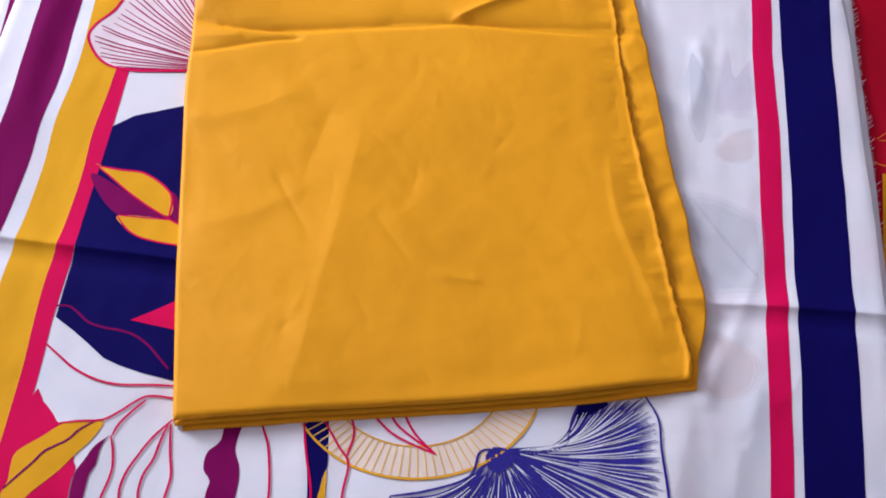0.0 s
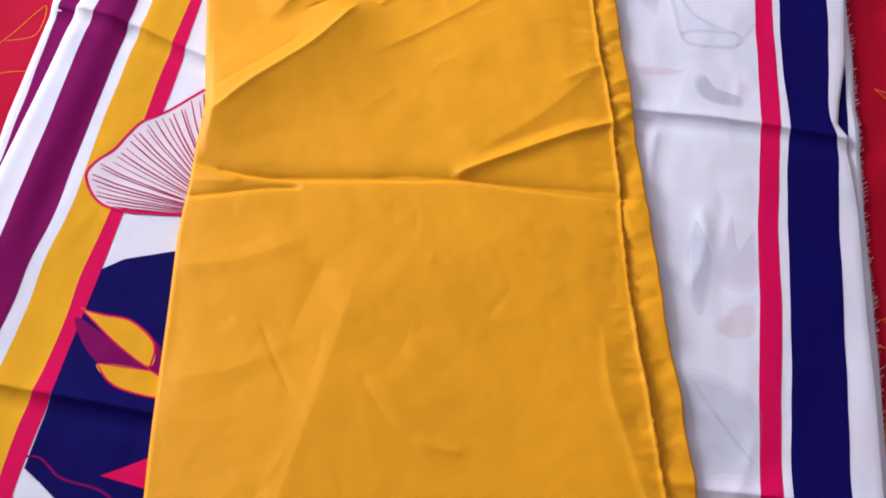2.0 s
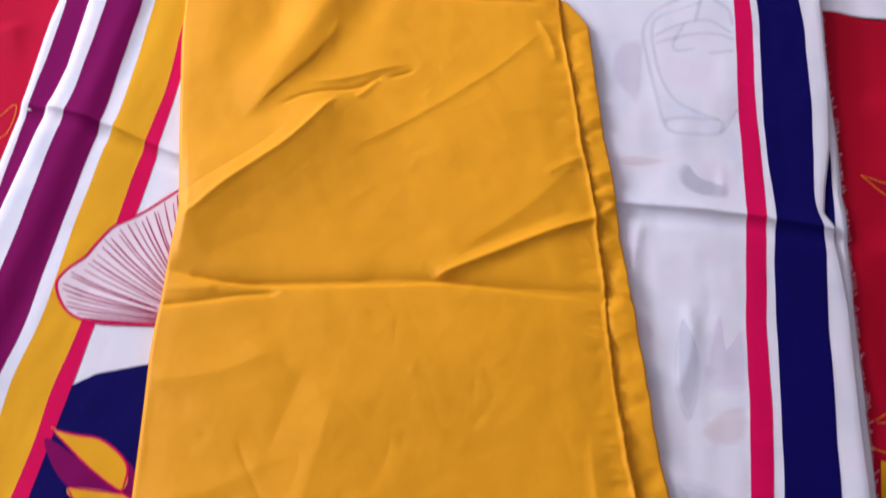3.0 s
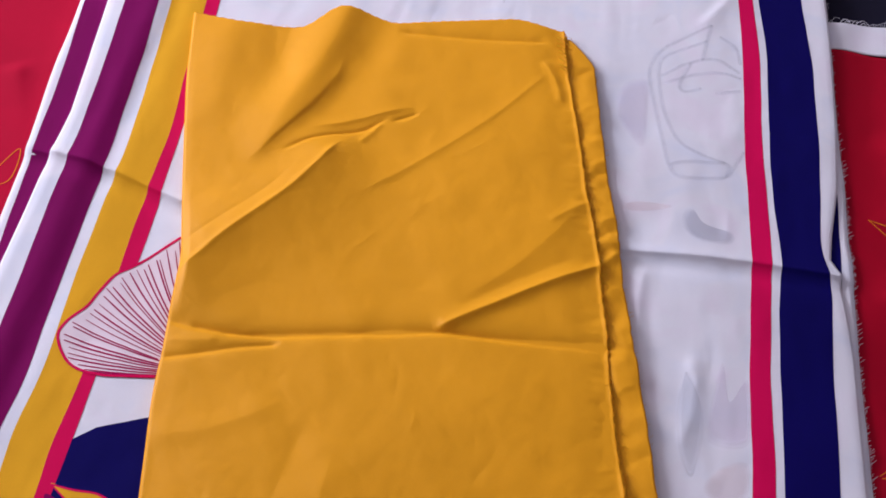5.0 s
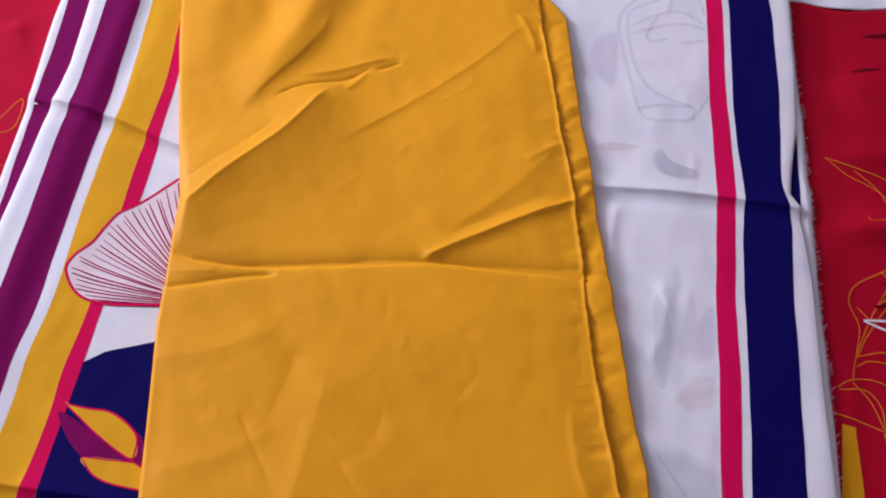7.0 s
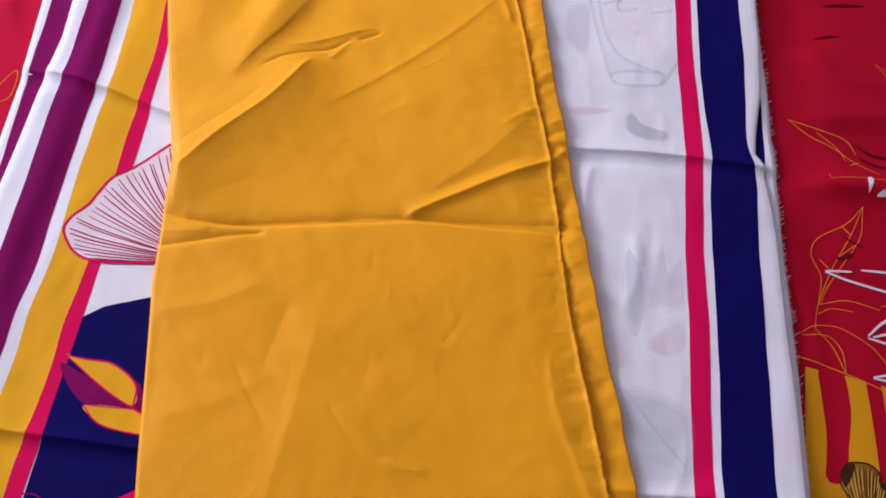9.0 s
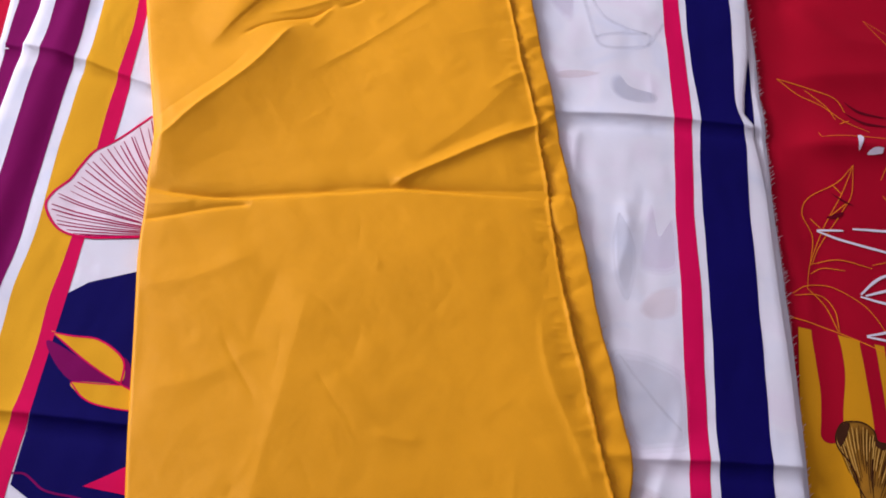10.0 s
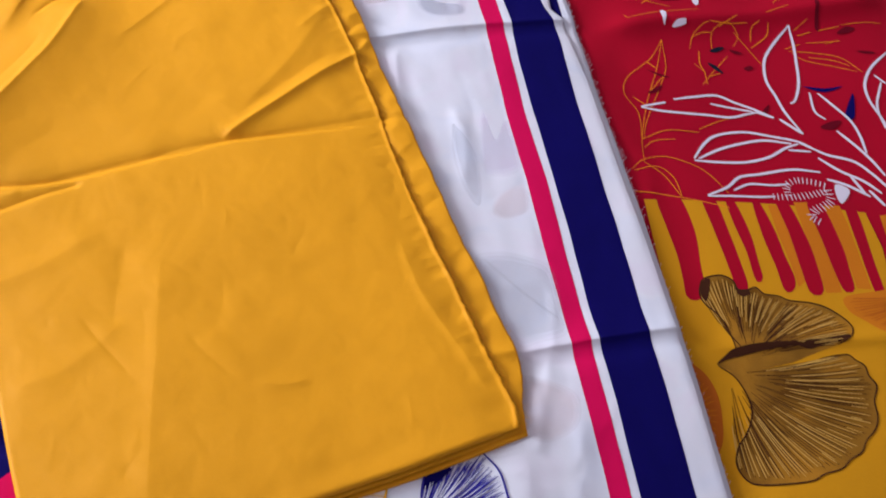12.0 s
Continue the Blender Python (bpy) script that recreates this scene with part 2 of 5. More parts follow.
def near_sag(X, Y):
    """The cloths fall away towards the foot of the bed, past the near fold."""
    return 0.011 * step(0.390, 0.14, Y) * step(0.29, 0.38, X)


def white_height(X, Y):
    z = waves(X, Y, 0.0011, 0.22, 3) + waves(X, Y, 0.00045, 0.06, 4) + waves(X * 2.2, Y * 0.7, 0.0003, 0.05, 6)
    for line, h in ((fold_far, 0.0042), (fold_near, 0.0036)):
        d = Y - line(X)
        e = np.sqrt(d * d + 0.0012 ** 2) - 0.0012
        z = z + h * np.where(d > 0, np.exp(-(e / 0.016) ** 1.1), np.exp(-(e / 0.0038) ** 1.2))
        z = z - 0.0016 * np.exp(-((d + 0.016) / 0.010) ** 2)
    # creases pressed into the pale side panel and the striped border
    for pts, h in (([(0.33, 0.60), (0.345, 0.66), (0.34, 0.72)], 0.0015), ([(0.35, 0.30), (0.39, 0.42), (0.40, 0.47)], 0.0012),
                   ([(0.29, 0.82), (0.285, 0.74), (0.30, 0.66)], 0.002), ([(0.34, 1.20), (0.38, 1.27)], 0.002),
                   ([(0.205, 0.19), (0.17, 0.15)], 0.0012), ([(0.265, 0.27), (0.25, 0.20)], 0.0012), ([(0.36, 0.36), (0.345, 0.28)], 0.0015)):
        z = z + ridge(X, Y, pts, h, 0.006, 0.010)
    z = z + 0.002 * np.exp(-((X + 0.325) / 0.012) ** 2) * step(0.45, 0.6, Y) - 0.002 * np.exp(-((X + 0.30) / 0.012) ** 2) * step(0.45, 0.6, Y)
    for pts, h, w in SMALL_CREASES:
        near = (np.abs(X - pts[1][0]) < 0.09) & (np.abs(Y - pts[1][1]) < 0.09)
        if near.any():
            add = np.zeros(np.shape(X))
            add[near] = ridge(X[near], Y[near], pts, h, w, w * 0.6, 0.3, 1.1)
            z = z + add
    z = z + 0.006 * step(-0.22, -0.37, X) * step(0.30, 0.55, Y) - near_sag(X, Y)
    z = z + ridge(X, Y, [(0.36, 0.36), (0.33, 0.26), (0.31, 0.12), (0.30, 0.0)], 0.003, 0.020, 0.03) + ridge(X, Y, [(0.40, 0.33), (0.375, 0.24), (0.36, 0.12)], 0.0022, 0.012, 0.02)
    # rolled borders
    z = z - 0.0012 * step(-0.008, 0.001, X - border_right(Y)) - 0.003 * step(-0.356, -0.370, X - sway(X, Y))
    return z


def red_height(X, Y):
    z = -0.0090 - near_sag(X, Y) * step(0.575, 0.515, X) + waves(X, Y, 0.0007, 0.2, 8) - 0.005 * step(0.512, 0.565, X) - 0.003 * step(-0.39, -0.44, X)
    out = step(0.50, 0.60, X) + step(-0.40, -0.47, X)
    z = z + out * (waves(X, Y, 0.0022, 0.25, 12) + 0.0005)
    for pts, h, a, b in (([(0.50, 0.815), (0.60, 0.835), (0.78, 0.84), (0.95, 0.86)], 0.013, 0.032, 0.018), ([(0.52, 0.93), (0.60, 0.95), (0.75, 0.98)], 0.006, 0.03, 0.02),
                         ([(0.50, 0.38), (0.63, 0.376), (0.78, 0.366), (0.95, 0.36)], 0.004, 0.012, 0.006), ([(0.55, 1.08), (0.62, 1.02), (0.72, 1.02)], 0.006, 0.03, 0.03),
                         ([(-0.46, 0.98), (-0.42, 0.90), (-0.40, 0.84)], 0.006, 0.02, 0.02), ([(0.52, 0.72), (0.545, 0.62), (0.53, 0.56)], 0.004, 0.012, 0.016)):
        z = z + ridge(X, Y, pts, h, a, b) * np.clip(out, 0, 1)
    return z


# outline of the folded yellow cloth, from its near to its far end
def yellow_left(v):
    return np.interp(v, [0, 0.14, 0.28, 0.41, 0.455, 0.52, 0.57, 0.70, 0.88, 1], [-0.102, -0.128, -0.149, -0.170, -0.172, -0.181, -0.182, -0.212, -0.252, -0.273]), \
        np.interp(v, [0, 0.14, 0.28, 0.41, 0.455, 0.52, 0.57, 0.70, 0.88, 1], [0.214, 0.340, 0.459, 0.573, 0.609, 0.668, 0.710, 0.818, 0.974, 1.080])


YELLOW_SIDE_Y = [0.309, 0.331, 0.356, 0.394, 0.435, 0.466, 0.499, 0.534, 0.573, 0.616, 0.656, 0.694, 0.746, 0.819, 0.850, 0.902, 0.941, 0.992, 1.037, 1.067, 1.143]
YELLOW_SIDE_X = [0.329, 0.331, 0.3245, 0.3145, 0.305, 0.299, 0.291, 0.283, 0.2755, 0.267, 0.261, 0.256, 0.248, 0.236, 0.229, 0.217, 0.210, 0.200, 0.191, 0.184, 0.172]


def yellow_right(v):
    y = 0.309 + 0.834 * np.asarray(v, float)
    return np.interp(y, YELLOW_SIDE_Y, YELLOW_SIDE_X), y


def ragged(v, amp, seed):
    return waves(np.asarray(v, float) * 1.0, 0.37 + 0 * np.asarray(v, float), amp, 0.035, seed) + waves(np.asarray(v, float), 0.11 + 0 * np.asarray(v, float), amp * 0.5, 0.011, seed + 1)


UNDER_SIDE_Y = [0.303, 0.337, 0.364, 0.379, 0.393, 0.413, 0.447, 0.482, 0.514, 0.557, 0.592, 0.648, 0.711, 0.753, 0.855, 0.918, 0.944, 1.001, 1.065, 1.096, 1.135]
UNDER_SIDE_X = [0.338, 0.340, 0.346, 0.348, 0.3455, 0.3415, 0.334, 0.328, 0.320, 0.310, 0.304, 0.293, 0.2805, 0.272, 0.255, 0.242, 0.237, 0.227, 0.218, 0.213, 0.180]


def under_right(v):
    y = 0.303 + 0.832 * np.asarray(v, float)
    return np.interp(y, UNDER_SIDE_Y, UNDER_SIDE_X), y


def yellow_near(u):
    return np.interp(u, [0, 0.2, 0.53, 0.75, 1], [-0.102, -0.014, 0.127, 0.222, 0.329]), np.interp(u, [0, 0.2, 0.53, 0.75, 1], [0.214, 0.233, 0.260, 0.281, 0.309])


def yellow_far(u):
    return np.interp(u, [0, 0.12, 0.31, 0.38, 0.44, 0.54, 0.87, 1], [-0.273, -0.218, -0.134, -0.104, -0.076, -0.033, 0.115, 0.172]), \
        np.interp(u, [0, 0.12, 0.31, 0.38, 0.44, 0.54, 0.87, 1], [1.080, 1.074, 1.083, 1.121, 1.122, 1.113, 1.153, 1.143])


def smoothed(f, n=9, w=0.03):
    def g(s):
        s = np.asarray(s, float)
        acc = [0.0, 0.0]
        for k in np.linspace(-w, w, n):
            x, y = f(np.clip(s + k * np.minimum(1, np.minimum(s, 1 - s) / w), 0, 1))
            acc[0], acc[1] = acc[0] + x / n, acc[1] + y / n
        return acc
    return g


def coons(left, right, near, far, nu, nv):
    """A patch of cloth between four border lines."""
    U, V = np.meshgrid(np.linspace(0, 1, nu), np.linspace(0, 1, nv))
    l, r, n, f = left(V), right(V), near(U), far(U)
    out = []
    for k in (0, 1):
        c00, c10, c01, c11 = n[k][0, 0], n[k][0, -1], f[k][0, 0], f[k][0, -1]
        out.append((1 - U) * l[k] + U * r[k] + (1 - V) * n[k] + V * f[k] - ((1 - U) * (1 - V) * c00 + U * (1 - V) * c10 + (1 - U) * V * c01 + U * V * c11))
    return U, V, out[0], out[1]


handled_rng = random.Random(19)
HANDLED = [(handled_rng.uniform(-0.12, 0.26), handled_rng.uniform(0.30, 0.64), handled_rng.uniform(0.6, 2.6), handled_rng.uniform(0.008, 0.03), handled_rng.choice((1, -1)) * handled_rng.uniform(0.0002, 0.0006)) for k in range(22)]
HANDLED += [(handled_rng.uniform(-0.02, 0.18), handled_rng.uniform(0.74, 1.08), handled_rng.uniform(0.4, 1.4), handled_rng.uniform(0.01, 0.04), handled_rng.uniform(0.0002, 0.0005)) for k in range(12)]


def yellow_wrinkles(X, Y):
    z = waves(X, Y, 0.0013, 0.20, 21) + waves(X, Y, 0.00045, 0.055, 22) + waves(X * 1.7 + Y, Y * 0.6, 0.0002, 0.06, 27) + waves(X, Y, 0.0001, 0.018, 28)
    R = lambda pts, h, a, b, fade=0.15, p=1.4: ridge(X, Y, pts, h, a, b, fade, p)
    # pressed fold across the middle, and the pinch that runs off it
    mid = [(-0.19, 0.650), (-0.156, 0.643), (-0.10, 0.643), (-0.009, 0.662), (0.083, 0.682), (0.156, 0.687), (0.262, 0.697)]
    z = z + R(mid, -0.0030, 0.010, 0.004, 0.03) + R(mid[1:], -0.0022, 0.003, 0.0015, 0.03, 1.0)
    z = z + R([(-0.185, 0.600), (-0.15, 0.610), (-0.10, 0.628), (-0.06, 0.640)], -0.0030, 0.005, 0.003, 0.1, 1.1)
    z = z + R([(-0.185, 0.622), (-0.15, 0.626), (-0.12, 0.632)], 0.0012, 0.006, 0.005)
    z = z + R([(0.080, 0.683), (0.129, 0.719), (0.183, 0.758), (0.262, 0.810)], 0.0052, 0.008, 0.0060, 0.08, 1.05)
    z = z + R([(0.10, 0.715), (0.15, 0.755), (0.22, 0.805)], -0.0016, 0.012, 0.010)
    # great diagonal fold
    z = z + R([(-0.21, 0.655), (-0.175, 0.700), (-0.147, 0.754), (-0.102, 0.817), (-0.076, 0.863), (-0.045, 0.932)], 0.0125, 0.042, 0.046, 0.10, 1.4)
    z = z + R([(-0.205, 0.668), (-0.175, 0.708), (-0.147, 0.755), (-0.102, 0.818), (-0.076, 0.865), (-0.055, 0.912)], 0.0024, 0.0032, 0.0036, 0.10, 1.0)
    z = z + R([(-0.205, 0.715), (-0.170, 0.760), (-0.122, 0.822), (-0.098, 0.868)], -0.0008, 0.003, 0.003, 0.25, 1.1)
    z = z + R([(-0.22, 0.74), (-0.185, 0.775), (-0.14, 0.83), (-0.11, 0.87)], 0.0010, 0.024, 0.014)
    # knot of small folds above it
    z = z + R([(-0.118, 0.880), (-0.095, 0.902), (-0.063, 0.920), (-0.035, 0.934), (-0.012, 0.958)], -0.0034, 0.0028, 0.0018, 0.15, 1.0)
    z = z + R([(-0.10, 0.920), (-0.06, 0.938), (-0.02, 0.962), (0.02, 0.984)], 0.0024, 0.014, 0.004, 0.25, 1.1)
    z = z + R([(-0.018, 0.950), (-0.026, 0.932), (-0.038, 0.912)], 0.0016, 0.004, 0.004)
    z = z + R([(-0.010, 0.952), (0.006, 0.962), (0.022, 0.974)], -0.0022, 0.0026, 0.002, 0.25, 1.1)
    z = z + R([(-0.155, 0.850), (-0.135, 0.888), (-0.112, 0.932), (-0.094, 0.972), (-0.083, 1.005), (-0.078, 1.05)], 0.0036, 0.028, 0.007, 0.25, 1.2)
    z = z + R([(-0.140, 0.875), (-0.112, 0.928), (-0.092, 0.972), (-0.082, 1.01)], -0.0016, 0.003, 0.004, 0.2, 1.0)
    # hump at the far border
    z = z + R([(-0.165, 0.80), (-0.140, 0.90), (-0.112, 1.01), (-0.094, 1.10), (-0.080, 1.32)], 0.0088, 0.034, 0.024, 0.42, 1.8)
    z = z + R([(-0.165, 1.16), (-0.155, 1.05), (-0.150, 0.93)], -0.0038, 0.026, 0.022, 0.3, 2.0)
    z = z + R([(-0.225, 1.12), (-0.215, 1.0), (-0.20, 0.88)], 0.0026, 0.024, 0.030, 0.3, 2.0)
    z = z + R([(-0.040, 1.15), (-0.048, 1.05), (-0.055, 0.97)], -0.0022, 0.022, 0.022, 0.3, 2.0)
    z = z + R([(-0.032, 0.832), (0.036, 0.904), (0.107, 0.989), (0.167, 1.081)], 0.0013, 0.010, 0.0045, 0.15, 1.1)
    z = z + R([(0.10, 0.72), (0.17, 0.80), (0.23, 0.90)], 0.0010, 0.012, 0.008)
    z = z + R([(0.18, 0.84), (0.21, 0.87), (0.24, 0.89)], 0.0012, 0.006, 0.004)
    z = z + R([(-0.03, 1.100), (0.06, 1.108), (0.16, 1.122)], -0.0026, 0.007, 0.004, 0.1, 1.1)
    z = z + R([(0.15, 1.09), (0.168, 1.06), (0.18, 1.02)], 0.002, 0.006, 0.005)
    # short puckers drawn in by the raw edge
    for py, h in ((0.612, 0.0005), (0.600, -0.0006), (0.566, 0.0008), (0.535, 0.0004), (0.524, -0.0006), (0.500, 0.0007), (0.492, -0.0004), (0.455, 0.0003), (0.86, 0.0008), (0.93, 0.0006)):
        px = float(np.interp(py, [0.379, 0.449, 0.524, 0.594, 0.699, 0.809, 0.924], [0.314, 0.300, 0.286, 0.272, 0.254, 0.236, 0.210]))
        z = z + R([(px - 0.026, py - 0.008), (px - 0.013, py - 0.003), (px + 0.004, py)], h, 0.0030, 0.0024, 0.4, 1.2)
    # flatter creases on the near half
    for k, (px, py, a, s, h) in enumerate(HANDLED):
        ox, oy = s * math.cos(a), s * math.sin(a)
        z = z + R([(px - ox, py - oy), (px + 0.12 * oy, py - 0.12 * ox), (px + ox, py + oy)], h, 0.006, 0.004, 0.35, 1.1)
    z = z + R([(0.014, 0.56), (0.010, 0.50), (0.006, 0.44), (-0.003, 0.346), (-0.014, 0.22)], 0.0022, 0.034, 0.014, 0.2)
    z = z + R([(-0.068, 0.480), (-0.048, 0.447), (-0.037, 0.431), (-0.016, 0.400)], -0.0010, 0.005, 0.003, 0.25, 1.1)
    z = z + R([(0.030, 0.45), (0.05, 0.42), (0.08, 0.385)], -0.0007, 0.006, 0.004, 0.25, 1.1)
    z = z + R([(0.09, 0.388), (0.115, 0.380), (0.15, 0.382)], 0.0010, 0.007, 0.005, 0.3)
    z = z + R([(-0.17, 0.52), (-0.11, 0.535), (-0.04, 0.58)], 0.0016, 0.024, 0.014)
    z = z + R([(-0.14, 0.40), (-0.08, 0.42), (-0.02, 0.47)], 0.0013, 0.024, 0.014)
    z = z + R([(-0.02, 0.56), (-0.03, 0.50), (-0.035, 0.46)], -0.0010, 0.012, 0.010)
    z = z + R([(0.25, 0.54), (0.262, 0.47), (0.29, 0.40), (0.312, 0.34)], 0.0016, 0.012, 0.005, 0.15)
    return z


def patch(name, X, Y, Z, mat, parent, label="", thick=0.0012, layer=None):
    """A grid of cloth with a turned-down rim and an underside."""
    nv, nu = X.shape
    top = np.stack([X, Y, Z], -1).reshape(-1, 3)
    idx = np.arange(nu * nv).reshape(nv, nu)
    faces = np.stack([idx[:-1, :-1], idx[:-1, 1:], idx[1:, 1:], idx[1:, :-1]], -1).reshape(-1, 4).tolist()
    rim = np.concatenate([idx[0, :-1], idx[:-1, -1], idx[-1, :0:-1], idx[:0:-1, 0]])
    low = top[rim] - np.array([0, 0, thick])
    base = len(top)
    k = len(rim)
    faces += [(int(rim[i]), base + i, base + (i + 1) % k, int(rim[(i + 1) % k])) for i in range(k)]
    ob = mesh_object(name, np.concatenate([top, low]), faces, mat)
    return under(ob, parent, label) if parent else ob


# ---- prints that lie on a cloth ----
def inside(px, py, poly):
    q = np.array([(p.x, p.y) for p in poly])
    hit = np.zeros(px.shape, bool)
    a, b = q, np.roll(q, -1, 0)
    for (x1, y1), (x2, y2) in zip(a, b):
        cross = ((y1 > py) != (y2 > py)) & (px < (x2 - x1) * (py - y1) / (y2 - y1 + 1e-12) + x1)
        hit ^= cross
    return hit




def lay(verts, height, lift):
    A = np.array([(v[0], v[1]) for v in verts], float)
    z = height(A[:, 0], A[:, 1]) + lift
    return np.column_stack([A, z])


def fill(name, pts, mat, parent, height, lift, label="", sharp=False, gap=0.0035):
    """A printed area bounded by a closed curve, draped on a cloth."""
    if sharp:
        edge = []
        for a, b in zip(pts, pts[1:] + pts[:1]):
            a, b = Vector(a), Vector(b)
            k = max(1, int((b - a).length / gap))
            edge += [a.lerp(b, j / k) for j in range(k)]
    else:
        edge = spline(pts, True, gap)
    xs, ys = [p.x for p in edge], [p.y for p in edge]
    gx, gy = np.meshgrid(np.arange(min(xs), max(xs), 0.004), np.arange(min(ys), max(ys), 0.004))
    gx, gy = gx.ravel() + 0.0007, gy.ravel() + 0.0011
    if height is white_height:
        fx = np.arange(min(xs), max(xs), 0.004) + 0.0003
        rows = [(fx, line(fx) + k) for line in (fold_near, fold_far) for k in FINE]
        near = np.minimum(np.abs(gy - fold_near(gx)), np.abs(gy - fold_far(gx))) > 0.0072
        gx, gy = np.concatenate([gx[near]] + [r[0] for r in rows]), np.concatenate([gy[near]] + [r[1] for r in rows])
    ok = inside(gx, gy, edge)
    n = len(edge)
    verts = [Vector((p.x, p.y)) for p in edge] + [Vector((a, b)) for a, b in zip(gx[ok], gy[ok])]
    got = geometry.delaunay_2d_cdt(verts, [], [list(range(n))], 1, 1e-6)
    ob = mesh_object(name, lay(got[0], height, lift), got[2], mat)
    for p in ob.data.polygons:
        if p.normal.z < 0:
            p.flip()
    return under(ob, parent, label)


def ribbons(name, lines, mat, parent, height, lift, label="", taper=0.35):
    """Printed lines: a list of (points, width); their ends grow thin."""
    verts, faces = [], []
    for pts, width in lines:
        P = spline(pts, False, 0.003)
        n = len(P)
        for i, p in enumerate(P):
            d = (P[min(i + 1, n - 1)] - P[max(i - 1, 0)])
            d = d.normalized() if d.length else Vector((1, 0))
            s = i / max(1, n - 1)
            w = width / 2 * (1 - taper + taper * min(1, 6 * s, 6 * (1 - s)))
            verts += [(p.x - d.y * w, p.y + d.x * w), (p.x + d.y * w, p.y - d.x * w)]
            if i:
                k = len(verts)
                faces.append((k - 4, k - 3, k - 1, k - 2))
    return under(mesh_object(name, lay(verts, height, lift), faces, mat), parent, label)


def edge_line(ys, xs):
    """A printed stripe's edge: x along y, rounded a little."""
    def line(y):
        y = np.asarray(y, float)
        return sum(np.interp(y + k, ys, xs) for k in (-0.016, -0.008, 0.0, 0.008, 0.016)) / 5
    return line


def stripe(name, left, right, y0, y1, mat, parent, height, lift, label="", edge=0.0003, seed=1):
    """A printed stripe between two edge lines, draped on a cloth."""
    rows = fold_rows(y0, y1, 0.003)
    ny, nx = len(rows), max(4, int(np.max(right(rows) - left(rows)) / 0.004) + 2)
    S, Y = np.meshgrid(np.linspace(0, 1, nx), rows)
    Y = to_folds(left(Y) + S * (right(Y) - left(Y)), Y)
    wob = np.sin(Y * 37 + seed) * edge + np.sin(Y * 91 + 2 * seed) * edge * 0.5
    X = left(Y) + S * (right(Y) - left(Y)) + wob
    Z = height(X, Y) + lift
    idx = np.arange(nx * ny).reshape(ny, nx)
    faces = np.stack([idx[:-1, :-1], idx[:-1, 1:], idx[1:, 1:], idx[1:, :-1]], -1).reshape(-1, 4).tolist()
    return under(mesh_object(name, np.stack([X, Y, Z], -1).reshape(-1, 3), faces, mat), parent, label)


def threads(name, roots, mat, parent, radius=0.00025, label=""):
    """Loose threads: each a list of places, as thin three-sided tubes in one mesh."""
    verts, faces = [], []
    for path in roots:
        for i, p in enumerate(path):
            p = Vector(p)
            d = Vector(path[min(i + 1, len(path) - 1)]) - Vector(path[max(i - 1, 0)])
            d = d.normalized() if d.length else Vector((1, 0, 0))
            a = d.cross(Vector((0.1, 0.2, 1))).normalized()
            b = d.cross(a)
            r = radius * (1 - 0.5 * i / len(path))
            for k in range(3):
                t = math.tau * k / 3
                verts.append(p + a * (r * math.cos(t)) + b * (r * math.sin(t)))
            if i:
                o = len(verts) - 6
                faces += [(o + k, o + (k + 1) % 3, o + 3 + (k + 1) % 3, o + 3 + k) for k in range(3)]
    return under(mesh_object(name, verts, faces, mat), parent, label)


# ---- room ----
x0, x1, y0, y1 = ROOM
tagged(box("floor", x0 - 0.2, x1 + 0.2, y0 - 0.2, y1 + 0.2, FLOOR - 0.1, FLOOR, TILE), "brown cement floor of the room under the bed", "floor", kind="structure")
tagged(box("ceiling", x0 - 0.2, x1 + 0.2, y0 - 0.2, y1 + 0.2, CEIL, CEIL + 0.1, CEILING), "plain painted ceiling of the bedroom", "ceiling", kind="structure")
for nm, b in (("wall_east", (x1, x1 + 0.2, y0, y1)), ("wall_south", (x0, x1, y0 - 0.2, y0)), ("wall_north", (x0, x1, y1, y1 + 0.2))):
    tagged(box(nm, *b, FLOOR, CEIL, WALL), "plain grey painted plaster wall", "wall", kind="structure")
west = tagged(new("wall_west"), "grey painted plaster wall with a window opening", "wall", kind="structure")
for b in ((y0, WIN[0], FLOOR, CEIL), (WIN[1], y1, FLOOR, CEIL), (WIN[0], WIN[1], FLOOR, WIN[2]), (WIN[0], WIN[1], WIN[3], CEIL)):
    under(box("wall_panel", x0 - 0.2, x0, *b, WALL), west)
win = tagged(new("window_1"), "white painted window frame in the wall", "window", kind="structure")
for b in ((WIN[0], WIN[0] + 0.04, WIN[2], WIN[3]), (WIN[1] - 0.04, WIN[1], WIN[2], WIN[3]), (WIN[0] + 0.04, WIN[1] - 0.04, WIN[2], WIN[2] + 0.04), (WIN[0] + 0.04, WIN[1] - 0.04, WIN[3] - 0.04, WIN[3])):
    under(box("window_frame", x0 - 0.15, x0 - 0.08, *b, FRAME, 0.004), win)

bed = tagged(new("bed"), "low wooden bed under the spread out cloths", "bed")
under(box("mattress", -1.0, 1.15, -0.75, 1.85, -0.26, BED, SHEET, 0.03), bed, "thick mattress with plain ticking")
under(box("bed_frame", -1.03, 1.18, -0.78, 1.88, FLOOR, -0.262, WOOD, 0.01), bed, "dark wooden bed frame")

# ---- black cloth at the far end of the bed ----
def sheet_grid(x0, x1, y0, y1, gap, height, warp=None):
    X, Y = np.meshgrid(np.linspace(x0, x1, int((x1 - x0) / gap) + 1), np.linspace(y0, y1, int((y1 - y0) / gap) + 1))
    if warp:
        X, Y = warp(X, Y)
    return X, Y, height(X, Y)


